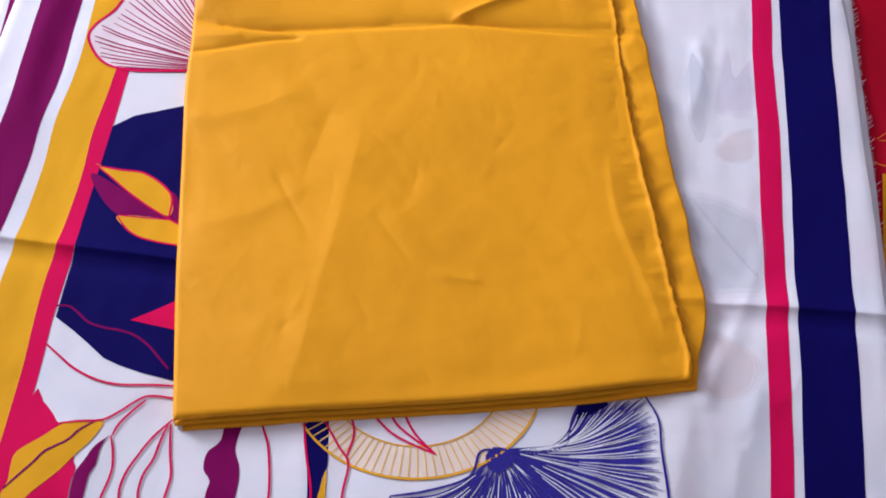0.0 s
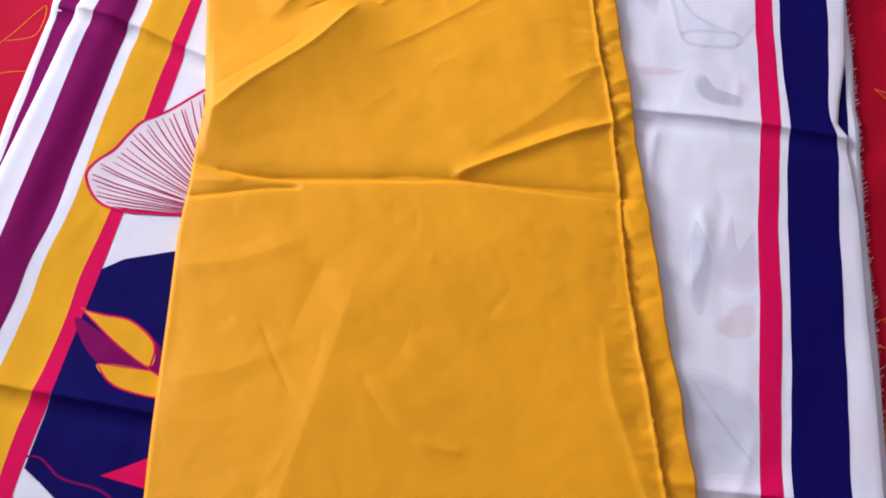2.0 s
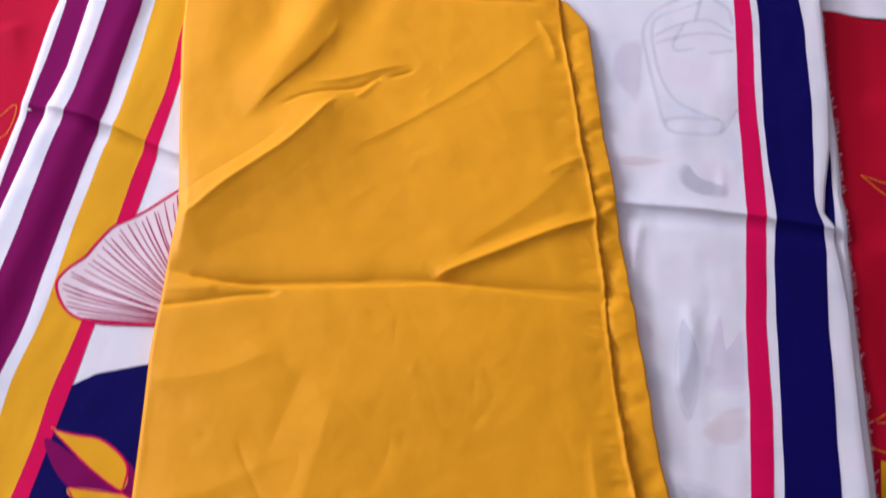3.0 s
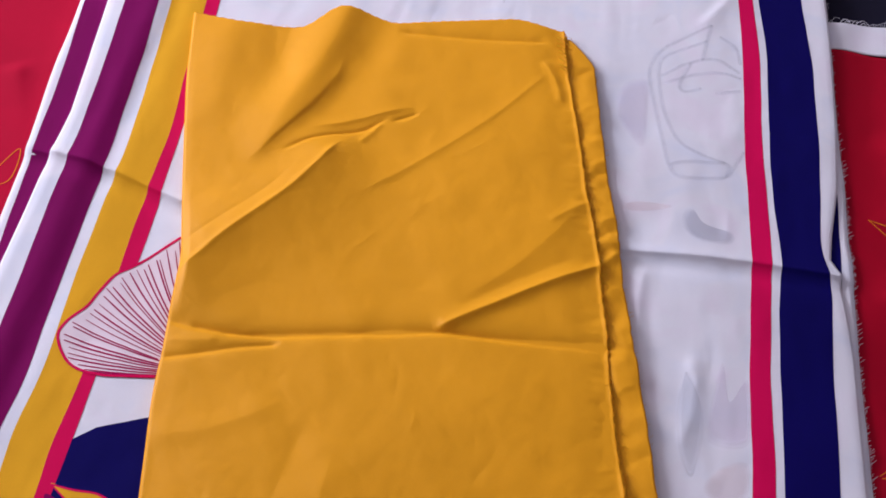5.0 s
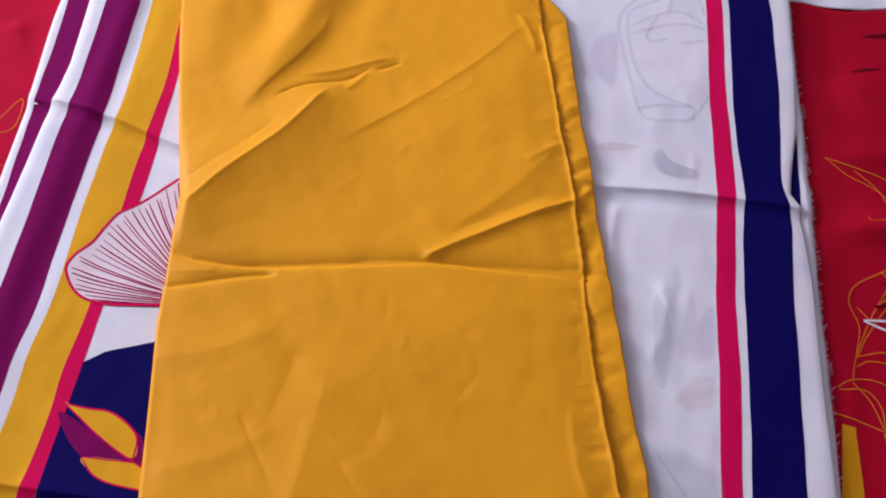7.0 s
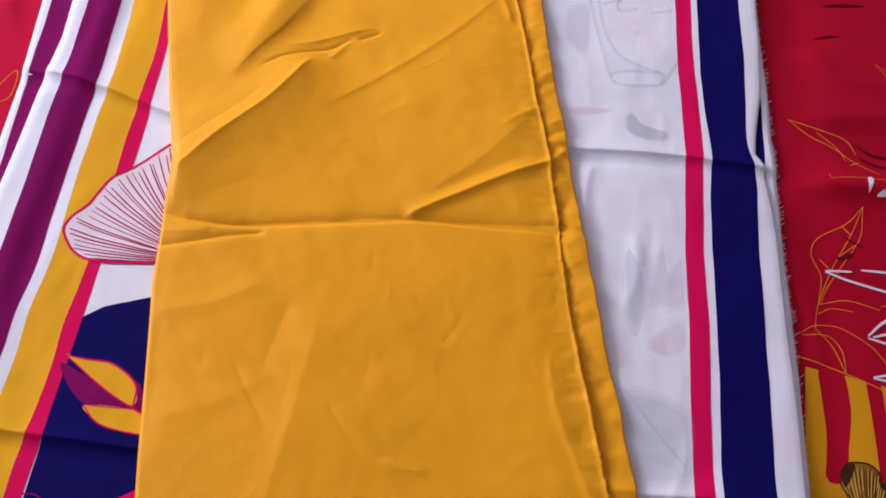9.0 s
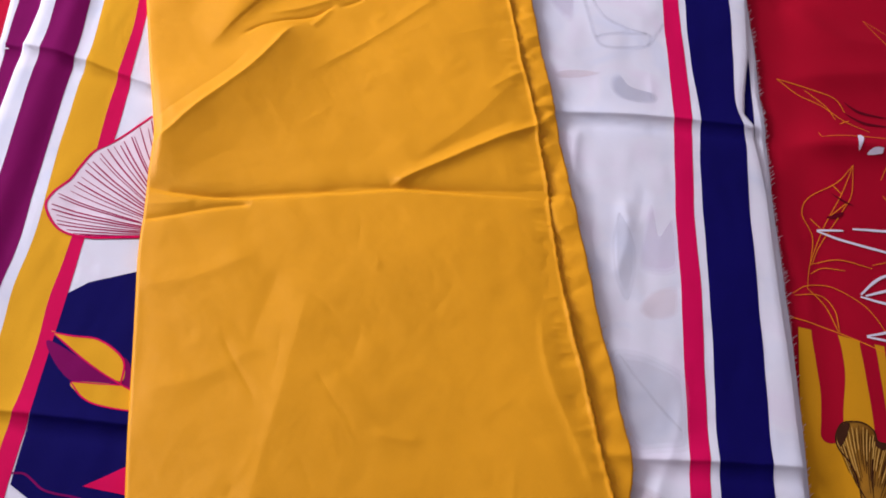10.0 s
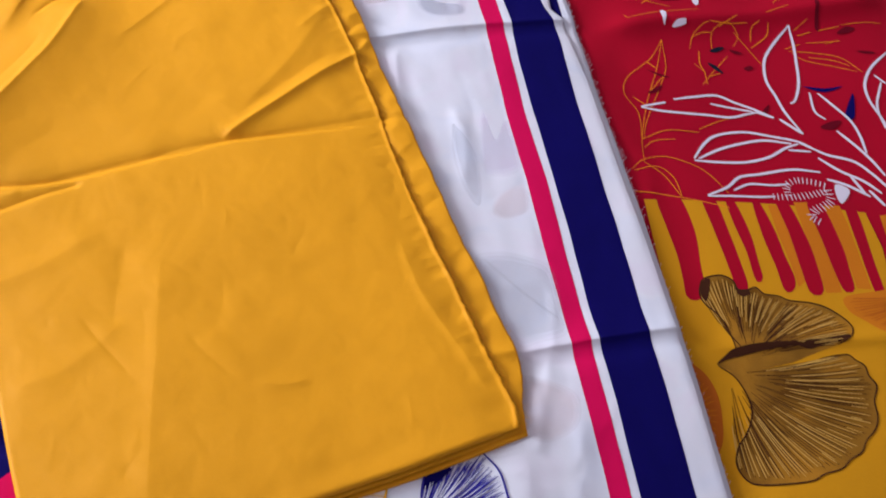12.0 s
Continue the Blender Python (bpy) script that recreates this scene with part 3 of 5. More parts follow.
black = tagged(new("black_fabric"), "black cotton cloth spread at the far end of the bed", "fabric")
X, Y, Z = sheet_grid(-0.95, 1.1, 1.12, 1.82, 0.012, lambda X, Y: -0.0215 + waves(X, Y, 0.0008, 0.2, 31))
patch("cloth", X, Y, Z, BLACK, black)

# ---- red printed cloth that covers the bed ----
red = tagged(new("red_printed_fabric"), "red cotton cloth with mustard and leaf prints covering the bed", "fabric")


def hem_line(X):
    return 1.205 + 0.16 * np.clip(X - 0.5, 0, 0.6) + 0.004 * np.sin(X * 40)


X, Y = np.meshgrid(np.linspace(-0.97, 1.12, 400), np.linspace(0, 1, 380))
Y = -0.7 + Y * (hem_line(X) + 0.7)
patch("cloth", X, Y, red_height(X, Y), RED, red, "deep red cotton ground")
X, Y = np.meshgrid(np.linspace(-0.97, 1.12, 260), np.linspace(0, 1, 14))
Yh = hem_line(X) + 0.002 + Y * (0.050 + 0.006 * np.sin(X * 23))
patch("hem", X, Yh, red_height(X, Yh) + 0.0006 + waves(X, Yh, 0.0012, 0.05, 41), WHITE, red, "white unprinted selvage with a frayed edge")
rng = random.Random(5)
hairs = []
for k in range(150):
    x = rng.uniform(0.45, 1.1)
    y = float(hem_line(np.array(x))) + 0.052 + 0.006 * math.sin(x * 23)
    z = float(red_height(np.array([x]), np.array([y]))[0]) + 0.001
    a, n = rng.uniform(-0.9, 0.9), rng.uniform(0.004, 0.018)
    hairs.append([(x + n * s * math.sin(a + 1.5 * s), y + n * s * math.cos(a + s), z + 0.004 * math.sin(3 * s)) for s in (0, 0.25, 0.5, 0.75, 1)])
threads("fringe", hairs, WHITE, red, 0.0003, "loose white threads along the selvage")["kind"] = "stuff"

RH = red_height
# mustard panel with its comb of bars
panel = fill("mustard_panel", [(0.44, 0.43), (0.54, 0.438), (0.60, 0.432), (0.70, 0.42), (0.80, 0.41), (1.05, 0.39), (1.05, -0.30), (0.44, -0.30)], MUSTARD, red, RH, 0.00048, "mustard yellow printed panel", sharp=True)
comb = fill("printed_comb", [(0.529, 0.572), (0.572, 0.569), (0.594, 0.564), (0.638, 0.558), (0.679, 0.551), (0.72, 0.543), (0.757, 0.534), (0.775, 0.529), (0.776, 0.481), (0.766, 0.423), (0.751, 0.397), (0.543, 0.421), (0.518, 0.438)], MUSTARD, panel, RH, 0.00054, "mustard bars of the printed comb", sharp=True)
for b in ((0.790, 0.815, 0.775, 0.80), (0.85, 0.872, 0.83, 0.858), (0.90, 0.935, 0.885, 0.92)):
    yt, yb = 0.567 - 0.17 * (b[0] - 0.532), 0.420 - 0.10 * (b[0] - 0.532)
    fill("printed_bar", [(b[0], yt), (b[1], yt), (b[3], yb), (b[2], yb)], ORANGE, panel, RH, 0.00060, sharp=True)
for pts in (
        [(0.667, 0.551), (0.678, 0.55), (0.68, 0.513), (0.68, 0.476), (0.674, 0.448), (0.664, 0.441), (0.666, 0.474), (0.665, 0.509)],
        [(0.698, 0.552), (0.719, 0.55), (0.713, 0.515), (0.711, 0.481), (0.711, 0.446), (0.709, 0.43), (0.692, 0.431), (0.694, 0.464), (0.696, 0.505)],
        [(0.731, 0.544), (0.749, 0.542), (0.749, 0.515), (0.747, 0.485), (0.745, 0.45), (0.743, 0.43), (0.728, 0.433), (0.73, 0.457), (0.73, 0.483), (0.73, 0.517)],
):
    fill("printed_bar", pts, ORANGE, panel, RH, 0.00060, sharp=True)
# red drips run down between the bars and end in round feet
fill("red_drip", [(0.545, 0.577), (0.544, 0.536), (0.545, 0.496), (0.542, 0.463), (0.54, 0.444), (0.547, 0.438), (0.559, 0.442), (0.564, 0.456), (0.567, 0.48), (0.574, 0.528), (0.569, 0.576)], RED, panel, RH, 0.00066)
fill("red_drip", [(0.595, 0.569), (0.595, 0.531), (0.596, 0.486), (0.596, 0.448), (0.597, 0.437), (0.6, 0.435), (0.604, 0.437), (0.61, 0.451), (0.611, 0.474), (0.611, 0.519), (0.609, 0.566)], RED, panel, RH, 0.00066)
fill("red_drip", [(0.621, 0.564), (0.62, 0.528), (0.622, 0.493), (0.62, 0.459), (0.623, 0.452), (0.629, 0.457), (0.631, 0.477), (0.634, 0.516), (0.63, 0.563)], RED, panel, RH, 0.00066)
fill("red_drip", [(0.651, 0.56), (0.647, 0.51), (0.648, 0.47), (0.647, 0.441), (0.652, 0.436), (0.659, 0.44), (0.664, 0.454), (0.663, 0.484), (0.663, 0.519), (0.658, 0.56)], RED, panel, RH, 0.00066)
fill("red_drip", [(0.678, 0.556), (0.678, 0.512), (0.675, 0.463), (0.674, 0.435), (0.681, 0.429), (0.69, 0.434), (0.694, 0.461), (0.696, 0.5), (0.691, 0.553)], RED, panel, RH, 0.00066)
fill("red_drip", [(0.713, 0.549), (0.712, 0.499), (0.711, 0.46), (0.712, 0.434), (0.717, 0.429), (0.725, 0.433), (0.729, 0.458), (0.732, 0.492), (0.729, 0.545)], RED, panel, RH, 0.00066)
fill("red_drip", [(0.755, 0.543), (0.749, 0.48), (0.746, 0.441), (0.746, 0.423), (0.75, 0.418), (0.756, 0.423), (0.76, 0.464), (0.766, 0.533)], RED, panel, RH, 0.00066)

# ginkgo leaves printed in brown


def fan(vertex, rim, n, reach=(0.12, 1.0), bend=0.0, seed=2, width=0.0011, jitter=0.25, last=None):
    """Veins from a leaf's foot to points spread along its rim."""
    R = spline(rim, False, 0.002)
    r = random.Random(seed)
    out = []
    v = Vector(vertex)
    for i in range(n):
        p = R[min(len(R) - 1, int((i + 0.5 + r.uniform(-0.3, 0.3)) / n * len(R)))]
        a, b = reach[0] + r.uniform(0, jitter), reach[1] - r.uniform(0, 0.06)
        side = Vector((-(p - v).y, (p - v).x)) * (bend if last is None else bend + (last - bend) * ((i + 0.5) / n) ** 0.6)
        m = (v + p) / 2 + side
        pts = []
        for s in (a, a + (b - a) * 0.33, a + (b - a) * 0.66, b):
            q = v.lerp(m, s).lerp(m.lerp(p, s), s)
            pts.append((q.x, q.y))
        out.append((pts, width * r.uniform(0.7, 1.3)))
    return out


up_rim = [(0.572, 0.377), (0.572, 0.397), (0.567, 0.418), (0.557, 0.433), (0.555, 0.446), (0.562, 0.461), (0.571, 0.465), (0.585, 0.465), (0.595, 0.457), (0.597, 0.446), (0.607, 0.444), (0.617, 0.446), (0.623, 0.437), (0.637, 0.433), (0.648, 0.426), (0.668, 0.421), (0.682, 0.415), (0.694, 0.404), (0.702, 0.392), (0.702, 0.382), (0.694, 0.373), (0.68, 0.368)]
up_foot = [(0.653, 0.362), (0.626, 0.355), (0.591, 0.352), (0.569, 0.349), (0.559, 0.354), (0.548, 0.362), (0.561, 0.372)]
lo_rim = [(0.549, 0.36), (0.562, 0.347), (0.568, 0.329), (0.569, 0.313), (0.564, 0.298), (0.554, 0.284), (0.543, 0.273), (0.536, 0.259), (0.536, 0.248), (0.543, 0.236), (0.559, 0.231), (0.581, 0.229), (0.604, 0.229), (0.617, 0.234), (0.636, 0.237), (0.648, 0.245), (0.662, 0.251), (0.671, 0.262), (0.684, 0.272), (0.692, 0.285), (0.695, 0.302), (0.704, 0.318), (0.7, 0.33), (0.7, 0.342), (0.692, 0.35), (0.688, 0.356), (0.676, 0.357), (0.656, 0.355)]
lo_foot = [(0.625, 0.353), (0.588, 0.352), (0.564, 0.351)]
for rim, foot, vert, bend, first, sd in ((up_rim, up_foot, (0.583, 0.363), 0.06, 4, 1), (lo_rim, lo_foot, (0.558, 0.351), -0.07, 8, 2)):
    leaf = fill("ginkgo_leaf", rim + foot, BROWN, red, RH, 0.00072, "olive brown printed ginkgo leaf with fine veins")
    ribbons("veining", fan(vert, rim[first:], 70, (0.12, 0.97), bend, sd, 0.0007, 0.5), DARKBROWN, leaf, RH, 0.00096)
    ribbons("pale_veining", fan(vert, rim[first:], 50, (0.35, 0.96), bend, sd + 7, 0.0009, 0.5), OCHRE, leaf, RH, 0.00108)
    ribbons("outline", [(rim, 0.0016)], DARKBROWN, leaf, RH, 0.00120)
    if sd == 1:
        fill("midrib", [(0.572, 0.377), (0.603, 0.379), (0.634, 0.377), (0.664, 0.376), (0.696, 0.378), (0.69, 0.372), (0.668, 0.37), (0.649, 0.367), (0.635, 0.372), (0.601, 0.371), (0.575, 0.368), (0.559, 0.366), (0.548, 0.362), (0.561, 0.372)], DARKBROWN, leaf, RH, 0.00114)
        for pts in ([(0.556, 0.446), (0.562, 0.46), (0.571, 0.463), (0.566, 0.447), (0.559, 0.436)], [(0.596, 0.455), (0.598, 0.445), (0.608, 0.444), (0.609, 0.439), (0.6, 0.436), (0.595, 0.44)]):
            fill("dark_overlap", pts, DARKBROWN, leaf, RH, 0.00112)
blot = fill("orange_leaf", [(0.50, 0.372), (0.528, 0.358), (0.538, 0.332), (0.535, 0.301), (0.524, 0.272), (0.50, 0.26)], RUST, red, RH, 0.00072, "rust orange printed leaf partly covered")
ribbons("veining", fan((0.49, 0.31), [(0.522, 0.362), (0.536, 0.332), (0.534, 0.301), (0.522, 0.276)], 12, (0.3, 0.95), 0, 4, 0.001), ORANGE, blot, RH, 0.00096)
blot2 = fill("orange_leaf", [(0.71, 0.424), (0.708, 0.407), (0.721, 0.392), (0.738, 0.375), (0.774, 0.353), (0.81, 0.404), (0.773, 0.426), (0.748, 0.427)], ORANGE, red, RH, 0.00072, "orange printed leaf below the bars")
ribbons("veining", fan((0.8, 0.412), [(0.71, 0.424), (0.708, 0.407), (0.721, 0.392), (0.738, 0.375)], 14, (0.3, 0.95), 0, 5, 0.001), RUST, blot2, RH, 0.00096)

# white line leaves on one branch
W = 0.0038
branch = ribbons("white_branch", [(p, W) for p in (
    [(0.701, 0.688), (0.719, 0.677)], [(0.725, 0.674), (0.745, 0.649)], [(0.749, 0.626), (0.763, 0.615), (0.79, 0.602), (0.805, 0.581), (0.814, 0.563), (0.826, 0.546)],
    [(0.735, 0.638), (0.749, 0.626)], [(0.75, 0.612), (0.769, 0.59), (0.79, 0.573), (0.805, 0.553)], [(0.787, 0.649), (0.802, 0.623), (0.812, 0.6), (0.819, 0.577)],
    [(0.749, 0.58), (0.769, 0.569), (0.79, 0.55)], [(0.778, 0.582), (0.786, 0.553)], [(0.792, 0.559), (0.802, 0.535)])], PALE, red, RH, 0.00084, "pale lilac printed branch")
def white_leaf(*lines):
    ribbons("white_leaf", [(p, W * (0.92 if len(p) > 4 else 0.78)) for p in lines], PALE, branch, RH, 0.00090, "leaf drawn in pale lilac lines")


white_leaf([(0.745, 0.649), (0.735, 0.683), (0.732, 0.709), (0.729, 0.736), (0.738, 0.768), (0.758, 0.794), (0.787, 0.821)], [(0.787, 0.821), (0.784, 0.792), (0.776, 0.758), (0.767, 0.726), (0.754, 0.701), (0.746, 0.696)])
white_leaf([(0.564, 0.708), (0.595, 0.712)], [(0.564, 0.707), (0.587, 0.699), (0.617, 0.693), (0.64, 0.689), (0.667, 0.683), (0.688, 0.686), (0.705, 0.688)], [(0.606, 0.716), (0.633, 0.718), (0.66, 0.718), (0.678, 0.706), (0.698, 0.693), (0.719, 0.677)], [(0.649, 0.706), (0.668, 0.699), (0.697, 0.689)])
white_leaf([(0.604, 0.625), (0.623, 0.646), (0.642, 0.657), (0.675, 0.659), (0.707, 0.649), (0.735, 0.638), (0.749, 0.626)], [(0.609, 0.624), (0.639, 0.636), (0.673, 0.643), (0.697, 0.644), (0.726, 0.636)], [(0.603, 0.622), (0.629, 0.617), (0.663, 0.614), (0.693, 0.619), (0.716, 0.63), (0.734, 0.635)], [(0.719, 0.627), (0.745, 0.622)])
white_leaf([(0.603, 0.571), (0.629, 0.58), (0.648, 0.593), (0.673, 0.595), (0.713, 0.598), (0.745, 0.591)], [(0.603, 0.57), (0.632, 0.567), (0.661, 0.563), (0.68, 0.562)], [(0.635, 0.575), (0.656, 0.582), (0.682, 0.578), (0.702, 0.578)])
white_leaf([(0.775, 0.71), (0.771, 0.681), (0.78, 0.667)], [(0.785, 0.708), (0.797, 0.686), (0.809, 0.662), (0.812, 0.639), (0.81, 0.612)])
white_leaf([(0.897, 0.765), (0.868, 0.743), (0.849, 0.717), (0.844, 0.691), (0.848, 0.662), (0.851, 0.634)], [(0.87, 0.717), (0.85, 0.68), (0.847, 0.645)], [(0.866, 0.729), (0.875, 0.714)])
fill("white_patch", [(0.756, 0.572), (0.767, 0.566), (0.768, 0.558), (0.753, 0.544), (0.751, 0.558)], PALE, branch, RH, 0.00096)
hatch = []
for path, n in (([(0.696, 0.562), (0.698, 0.575), (0.711, 0.582), (0.729, 0.578), (0.747, 0.569)], 0.0045), ([(0.678, 0.562), (0.698, 0.559), (0.722, 0.56), (0.745, 0.564)], 0.0045), ([(0.743, 0.564), (0.741, 0.548), (0.717, 0.537), (0.712, 0.529), (0.722, 0.519)], 0.0055)):
    P = spline(path, False, 0.0042)
    for a, b in zip(P[:-1], P[1:]):
        d = (b - a).normalized()
        hatch.append(([(a.x - d.y * n, a.y + d.x * n), (a.x + d.y * n, a.y - d.x * n)], 0.0012))
ribbons("hatching", hatch, PALE, branch, RH, 0.00102)["kind"] = "stuff"
for pts in ([(0.683, 0.901), (0.69, 0.898), (0.68, 0.863), (0.674, 0.867)], [(0.696, 0.904), (0.713, 0.896), (0.729, 0.886), (0.726, 0.878), (0.709, 0.885)], [(0.625, 0.851), (0.632, 0.849), (0.624, 0.827)], [(0.634, 0.824), (0.642, 0.833), (0.654, 0.834), (0.653, 0.828)]):
    fill("white_fleck", pts, PALE, red, RH, 0.00084)
for a in ([(0.771, 0.721), (0.794, 0.709), (0.819, 0.716), (0.796, 0.715)], [(0.806, 0.672), (0.828, 0.703), (0.816, 0.666), (0.806, 0.664)], [(0.774, 0.942), (0.786, 0.952), (0.774, 0.921), (0.768, 0.924)]):
    fill("navy_fleck", a, NAVY, red, RH, 0.00084)
for pts in ([(0.673, 0.789), (0.686, 0.795), (0.694, 0.793), (0.681, 0.786)], [(0.665, 0.77), (0.674, 0.765), (0.68, 0.751), (0.67, 0.76)]):
    fill("dark_fleck", pts, BLACK, red, RH, 0.00078)
for pts in ([(0.586, 0.765), (0.599, 0.754), (0.612, 0.75), (0.596, 0.759)], [(0.577, 0.728), (0.59, 0.736), (0.599, 0.739), (0.59, 0.729)], [(0.699, 0.79), (0.709, 0.787), (0.715, 0.782), (0.705, 0.782)], [(0.707, 0.757), (0.717, 0.762), (0.721, 0.758), (0.712, 0.753)], [(0.832, 0.856), (0.836, 0.855), (0.823, 0.809), (0.82, 0.813)], [(0.846, 0.804), (0.861, 0.814), (0.873, 0.81), (0.859, 0.803)]):
    fill("dark_fleck", pts, FLECK, red, RH, 0.00078)
for pts in ([(0.769, 0.656), (0.783, 0.663), (0.798, 0.663), (0.784, 0.651)], [(0.86, 0.772), (0.873, 0.771), (0.884, 0.766), (0.871, 0.766)], [(0.709, 0.689), (0.72, 0.698), (0.714, 0.686), (0.709, 0.684)], [(0.618, 0.911), (0.636, 0.899), (0.669, 0.892), (0.635, 0.894)], [(0.617, 0.891), (0.639, 0.88), (0.669, 0.877), (0.638, 0.875)], [(0.729, 0.907), (0.745, 0.921), (0.757, 0.913), (0.742, 0.907)]):
    fill("dark_fleck", pts, FLECK, red, RH, 0.00078)
for cx, cy, s, a in ((0.63, 1.17, 0.03, 0.2), (0.60, 1.10, 0.02, 0.3), (0.72, 1.12, 0.03, 0.4)):
    dx, dy = s * math.cos(a), s * math.sin(a)
    fill("dark_fleck", [(cx - dx, cy - dy), (cx - dy * 0.2, cy + dx * 0.2), (cx + dx, cy + dy), (cx + dy * 0.05, cy - dx * 0.05)], FLECK, red, RH, 0.00078)

# orange line twigs, their lines a little uneven in weight
T = 0.0010
twig_rng = random.Random(41)


def twig(*lines):
    for k, p in enumerate(lines):
        ribbons("orange_line", [(p, T * twig_rng.uniform(0.75, 1.25))], TWIG, red, RH, 0.00072 + 0.00002 * k, "thin orange line of a printed leafy twig")


twig([(0.617, 0.809), (0.595, 0.781), (0.56, 0.755), (0.549, 0.729), (0.558, 0.698), (0.551, 0.658)], [(0.617, 0.809), (0.599, 0.765), (0.573, 0.714), (0.551, 0.658), (0.544, 0.624)], [(0.617, 0.809), (0.611, 0.767), (0.596, 0.738), (0.565, 0.686), (0.553, 0.658)], [(0.599, 0.765), (0.589, 0.777)], [(0.583, 0.732), (0.603, 0.752)], [(0.57, 0.71), (0.558, 0.724)], [(0.551, 0.658), (0.584, 0.669), (0.622, 0.663)])
twig([(0.527, 0.615), (0.543, 0.627), (0.57, 0.631), (0.599, 0.616), (0.614, 0.6), (0.628, 0.572)], [(0.544, 0.624), (0.562, 0.604), (0.573, 0.573)], [(0.529, 0.613), (0.558, 0.617), (0.572, 0.6), (0.574, 0.573)], [(0.514, 0.585), (0.555, 0.577), (0.59, 0.565), (0.622, 0.552)])
twig([(0.536, 0.936), (0.561, 0.914), (0.589, 0.899), (0.615, 0.876), (0.642, 0.861)], [(0.536, 0.936), (0.579, 0.924), (0.607, 0.914), (0.617, 0.893)], [(0.57, 0.922), (0.594, 0.899), (0.603, 0.878)])
twig([(0.58, 0.841), (0.613, 0.848), (0.647, 0.851), (0.677, 0.852)], [(0.58, 0.841), (0.578, 0.849)], [(0.607, 0.87), (0.615, 0.876), (0.62, 0.878)])
twig([(0.649, 0.793), (0.659, 0.814), (0.674, 0.827), (0.683, 0.83)], [(0.656, 0.811), (0.672, 0.817), (0.684, 0.816)], [(0.684, 0.831), (0.708, 0.827), (0.733, 0.827)])
twig([(0.677, 0.79), (0.684, 0.816), (0.7, 0.828), (0.712, 0.826), (0.717, 0.81), (0.706, 0.794)], [(0.695, 0.824), (0.722, 0.837)])
twig([(0.649, 0.736), (0.666, 0.753), (0.694, 0.779)], [(0.655, 0.736), (0.657, 0.756), (0.655, 0.769), (0.66, 0.79)], [(0.66, 0.748), (0.676, 0.752)], [(0.657, 0.756), (0.648, 0.77)])
twig([(0.731, 0.801), (0.738, 0.821), (0.75, 0.829)], [(0.729, 0.791), (0.754, 0.808), (0.761, 0.826)], [(0.713, 0.816), (0.723, 0.792), (0.733, 0.76)])
twig([(0.765, 0.89), (0.781, 0.911), (0.8, 0.935), (0.831, 0.953)], [(0.781, 0.911), (0.82, 0.915), (0.857, 0.931), (0.881, 0.949)], [(0.79, 0.917), (0.807, 0.929), (0.821, 0.937)])
twig([(0.777, 0.857), (0.804, 0.883), (0.833, 0.891), (0.855, 0.892)], [(0.784, 0.864), (0.806, 0.868), (0.823, 0.867)], [(0.805, 0.865), (0.831, 0.865), (0.861, 0.87)], [(0.761, 0.838), (0.78, 0.845), (0.795, 0.85)])
twig([(0.822, 0.81), (0.853, 0.815)], [(0.824, 0.788), (0.844, 0.792)], [(0.791, 0.813), (0.814, 0.828)], [(0.794, 0.805), (0.813, 0.809)], [(0.771, 0.785), (0.792, 0.791)], [(0.8, 0.792), (0.825, 0.791), (0.846, 0.791)], [(0.856, 0.817), (0.888, 0.819), (0.911, 0.816)])
twig([(0.774, 0.781), (0.802, 0.775), (0.835, 0.763), (0.854, 0.736)], [(0.777, 0.778), (0.789, 0.763), (0.818, 0.751), (0.847, 0.738)], [(0.795, 0.768), (0.825, 0.759), (0.842, 0.748)])
twig([(0.623, 0.668), (0.65, 0.678), (0.675, 0.684)], [(0.55, 0.645), (0.565, 0.655), (0.59, 0.655)])
twig([(0.66, 1.06), (0.72, 1.01), (0.78, 0.985), (0.86, 0.97)], [(0.66, 1.06), (0.7, 0.99), (0.77, 0.94), (0.84, 0.93)])
# the part of the red cloth beyond the other border
ribbons("orange_twig", [([(-0.44, 0.77), (-0.425, 0.80), (-0.405, 0.845), (-0.400, 0.80), (-0.43, 0.785)], T), ([(-0.46, 0.70), (-0.42, 0.735), (-0.39, 0.745)], T)], TWIG, red, RH, 0.00072, "leafy twig drawn in thin orange lines")
fill("crimson_area", [(-0.95, 1.19), (-0.36, 1.19), (-0.36, 0.2), (-0.95, 0.2)], CRIMSON, red, RH, 0.00030, "crimson pink dyed area", sharp=True)

# ---- white printed cloth ----
printed = tagged(new("printed_fabric"), "white lawn cloth with striped borders and floral print, folded flat", "fabric")
WH = white_height


def top_warp(X, Y):
    s = (X + 0.366) / (0.366 + 0.515)
    return -0.366 + sway(-0.366 + 0 * Y, Y) + s * (border_right(Y) - (-0.366 + sway(-0.366 + 0 * Y, Y))), Y


X, Y = np.meshgrid(np.linspace(-0.366, 0.515, 290), fold_rows(-0.35, 1.70, 0.003))
X, Y = top_warp(X, Y)
Y = to_folds(X, Y)
Z = WH(X, Y)
patch("top_layer", X, Y, Z, WHITE, printed, "thin white lawn with pressed fold lines", 0.004)


def low_height(X, Y):
    return WH(X, Y) * np.where(X < 0, 0.8, 0.3) - 0.7 * near_sag(X, Y) - 0.0042 + 0.0006 * np.sin(Y * 60)


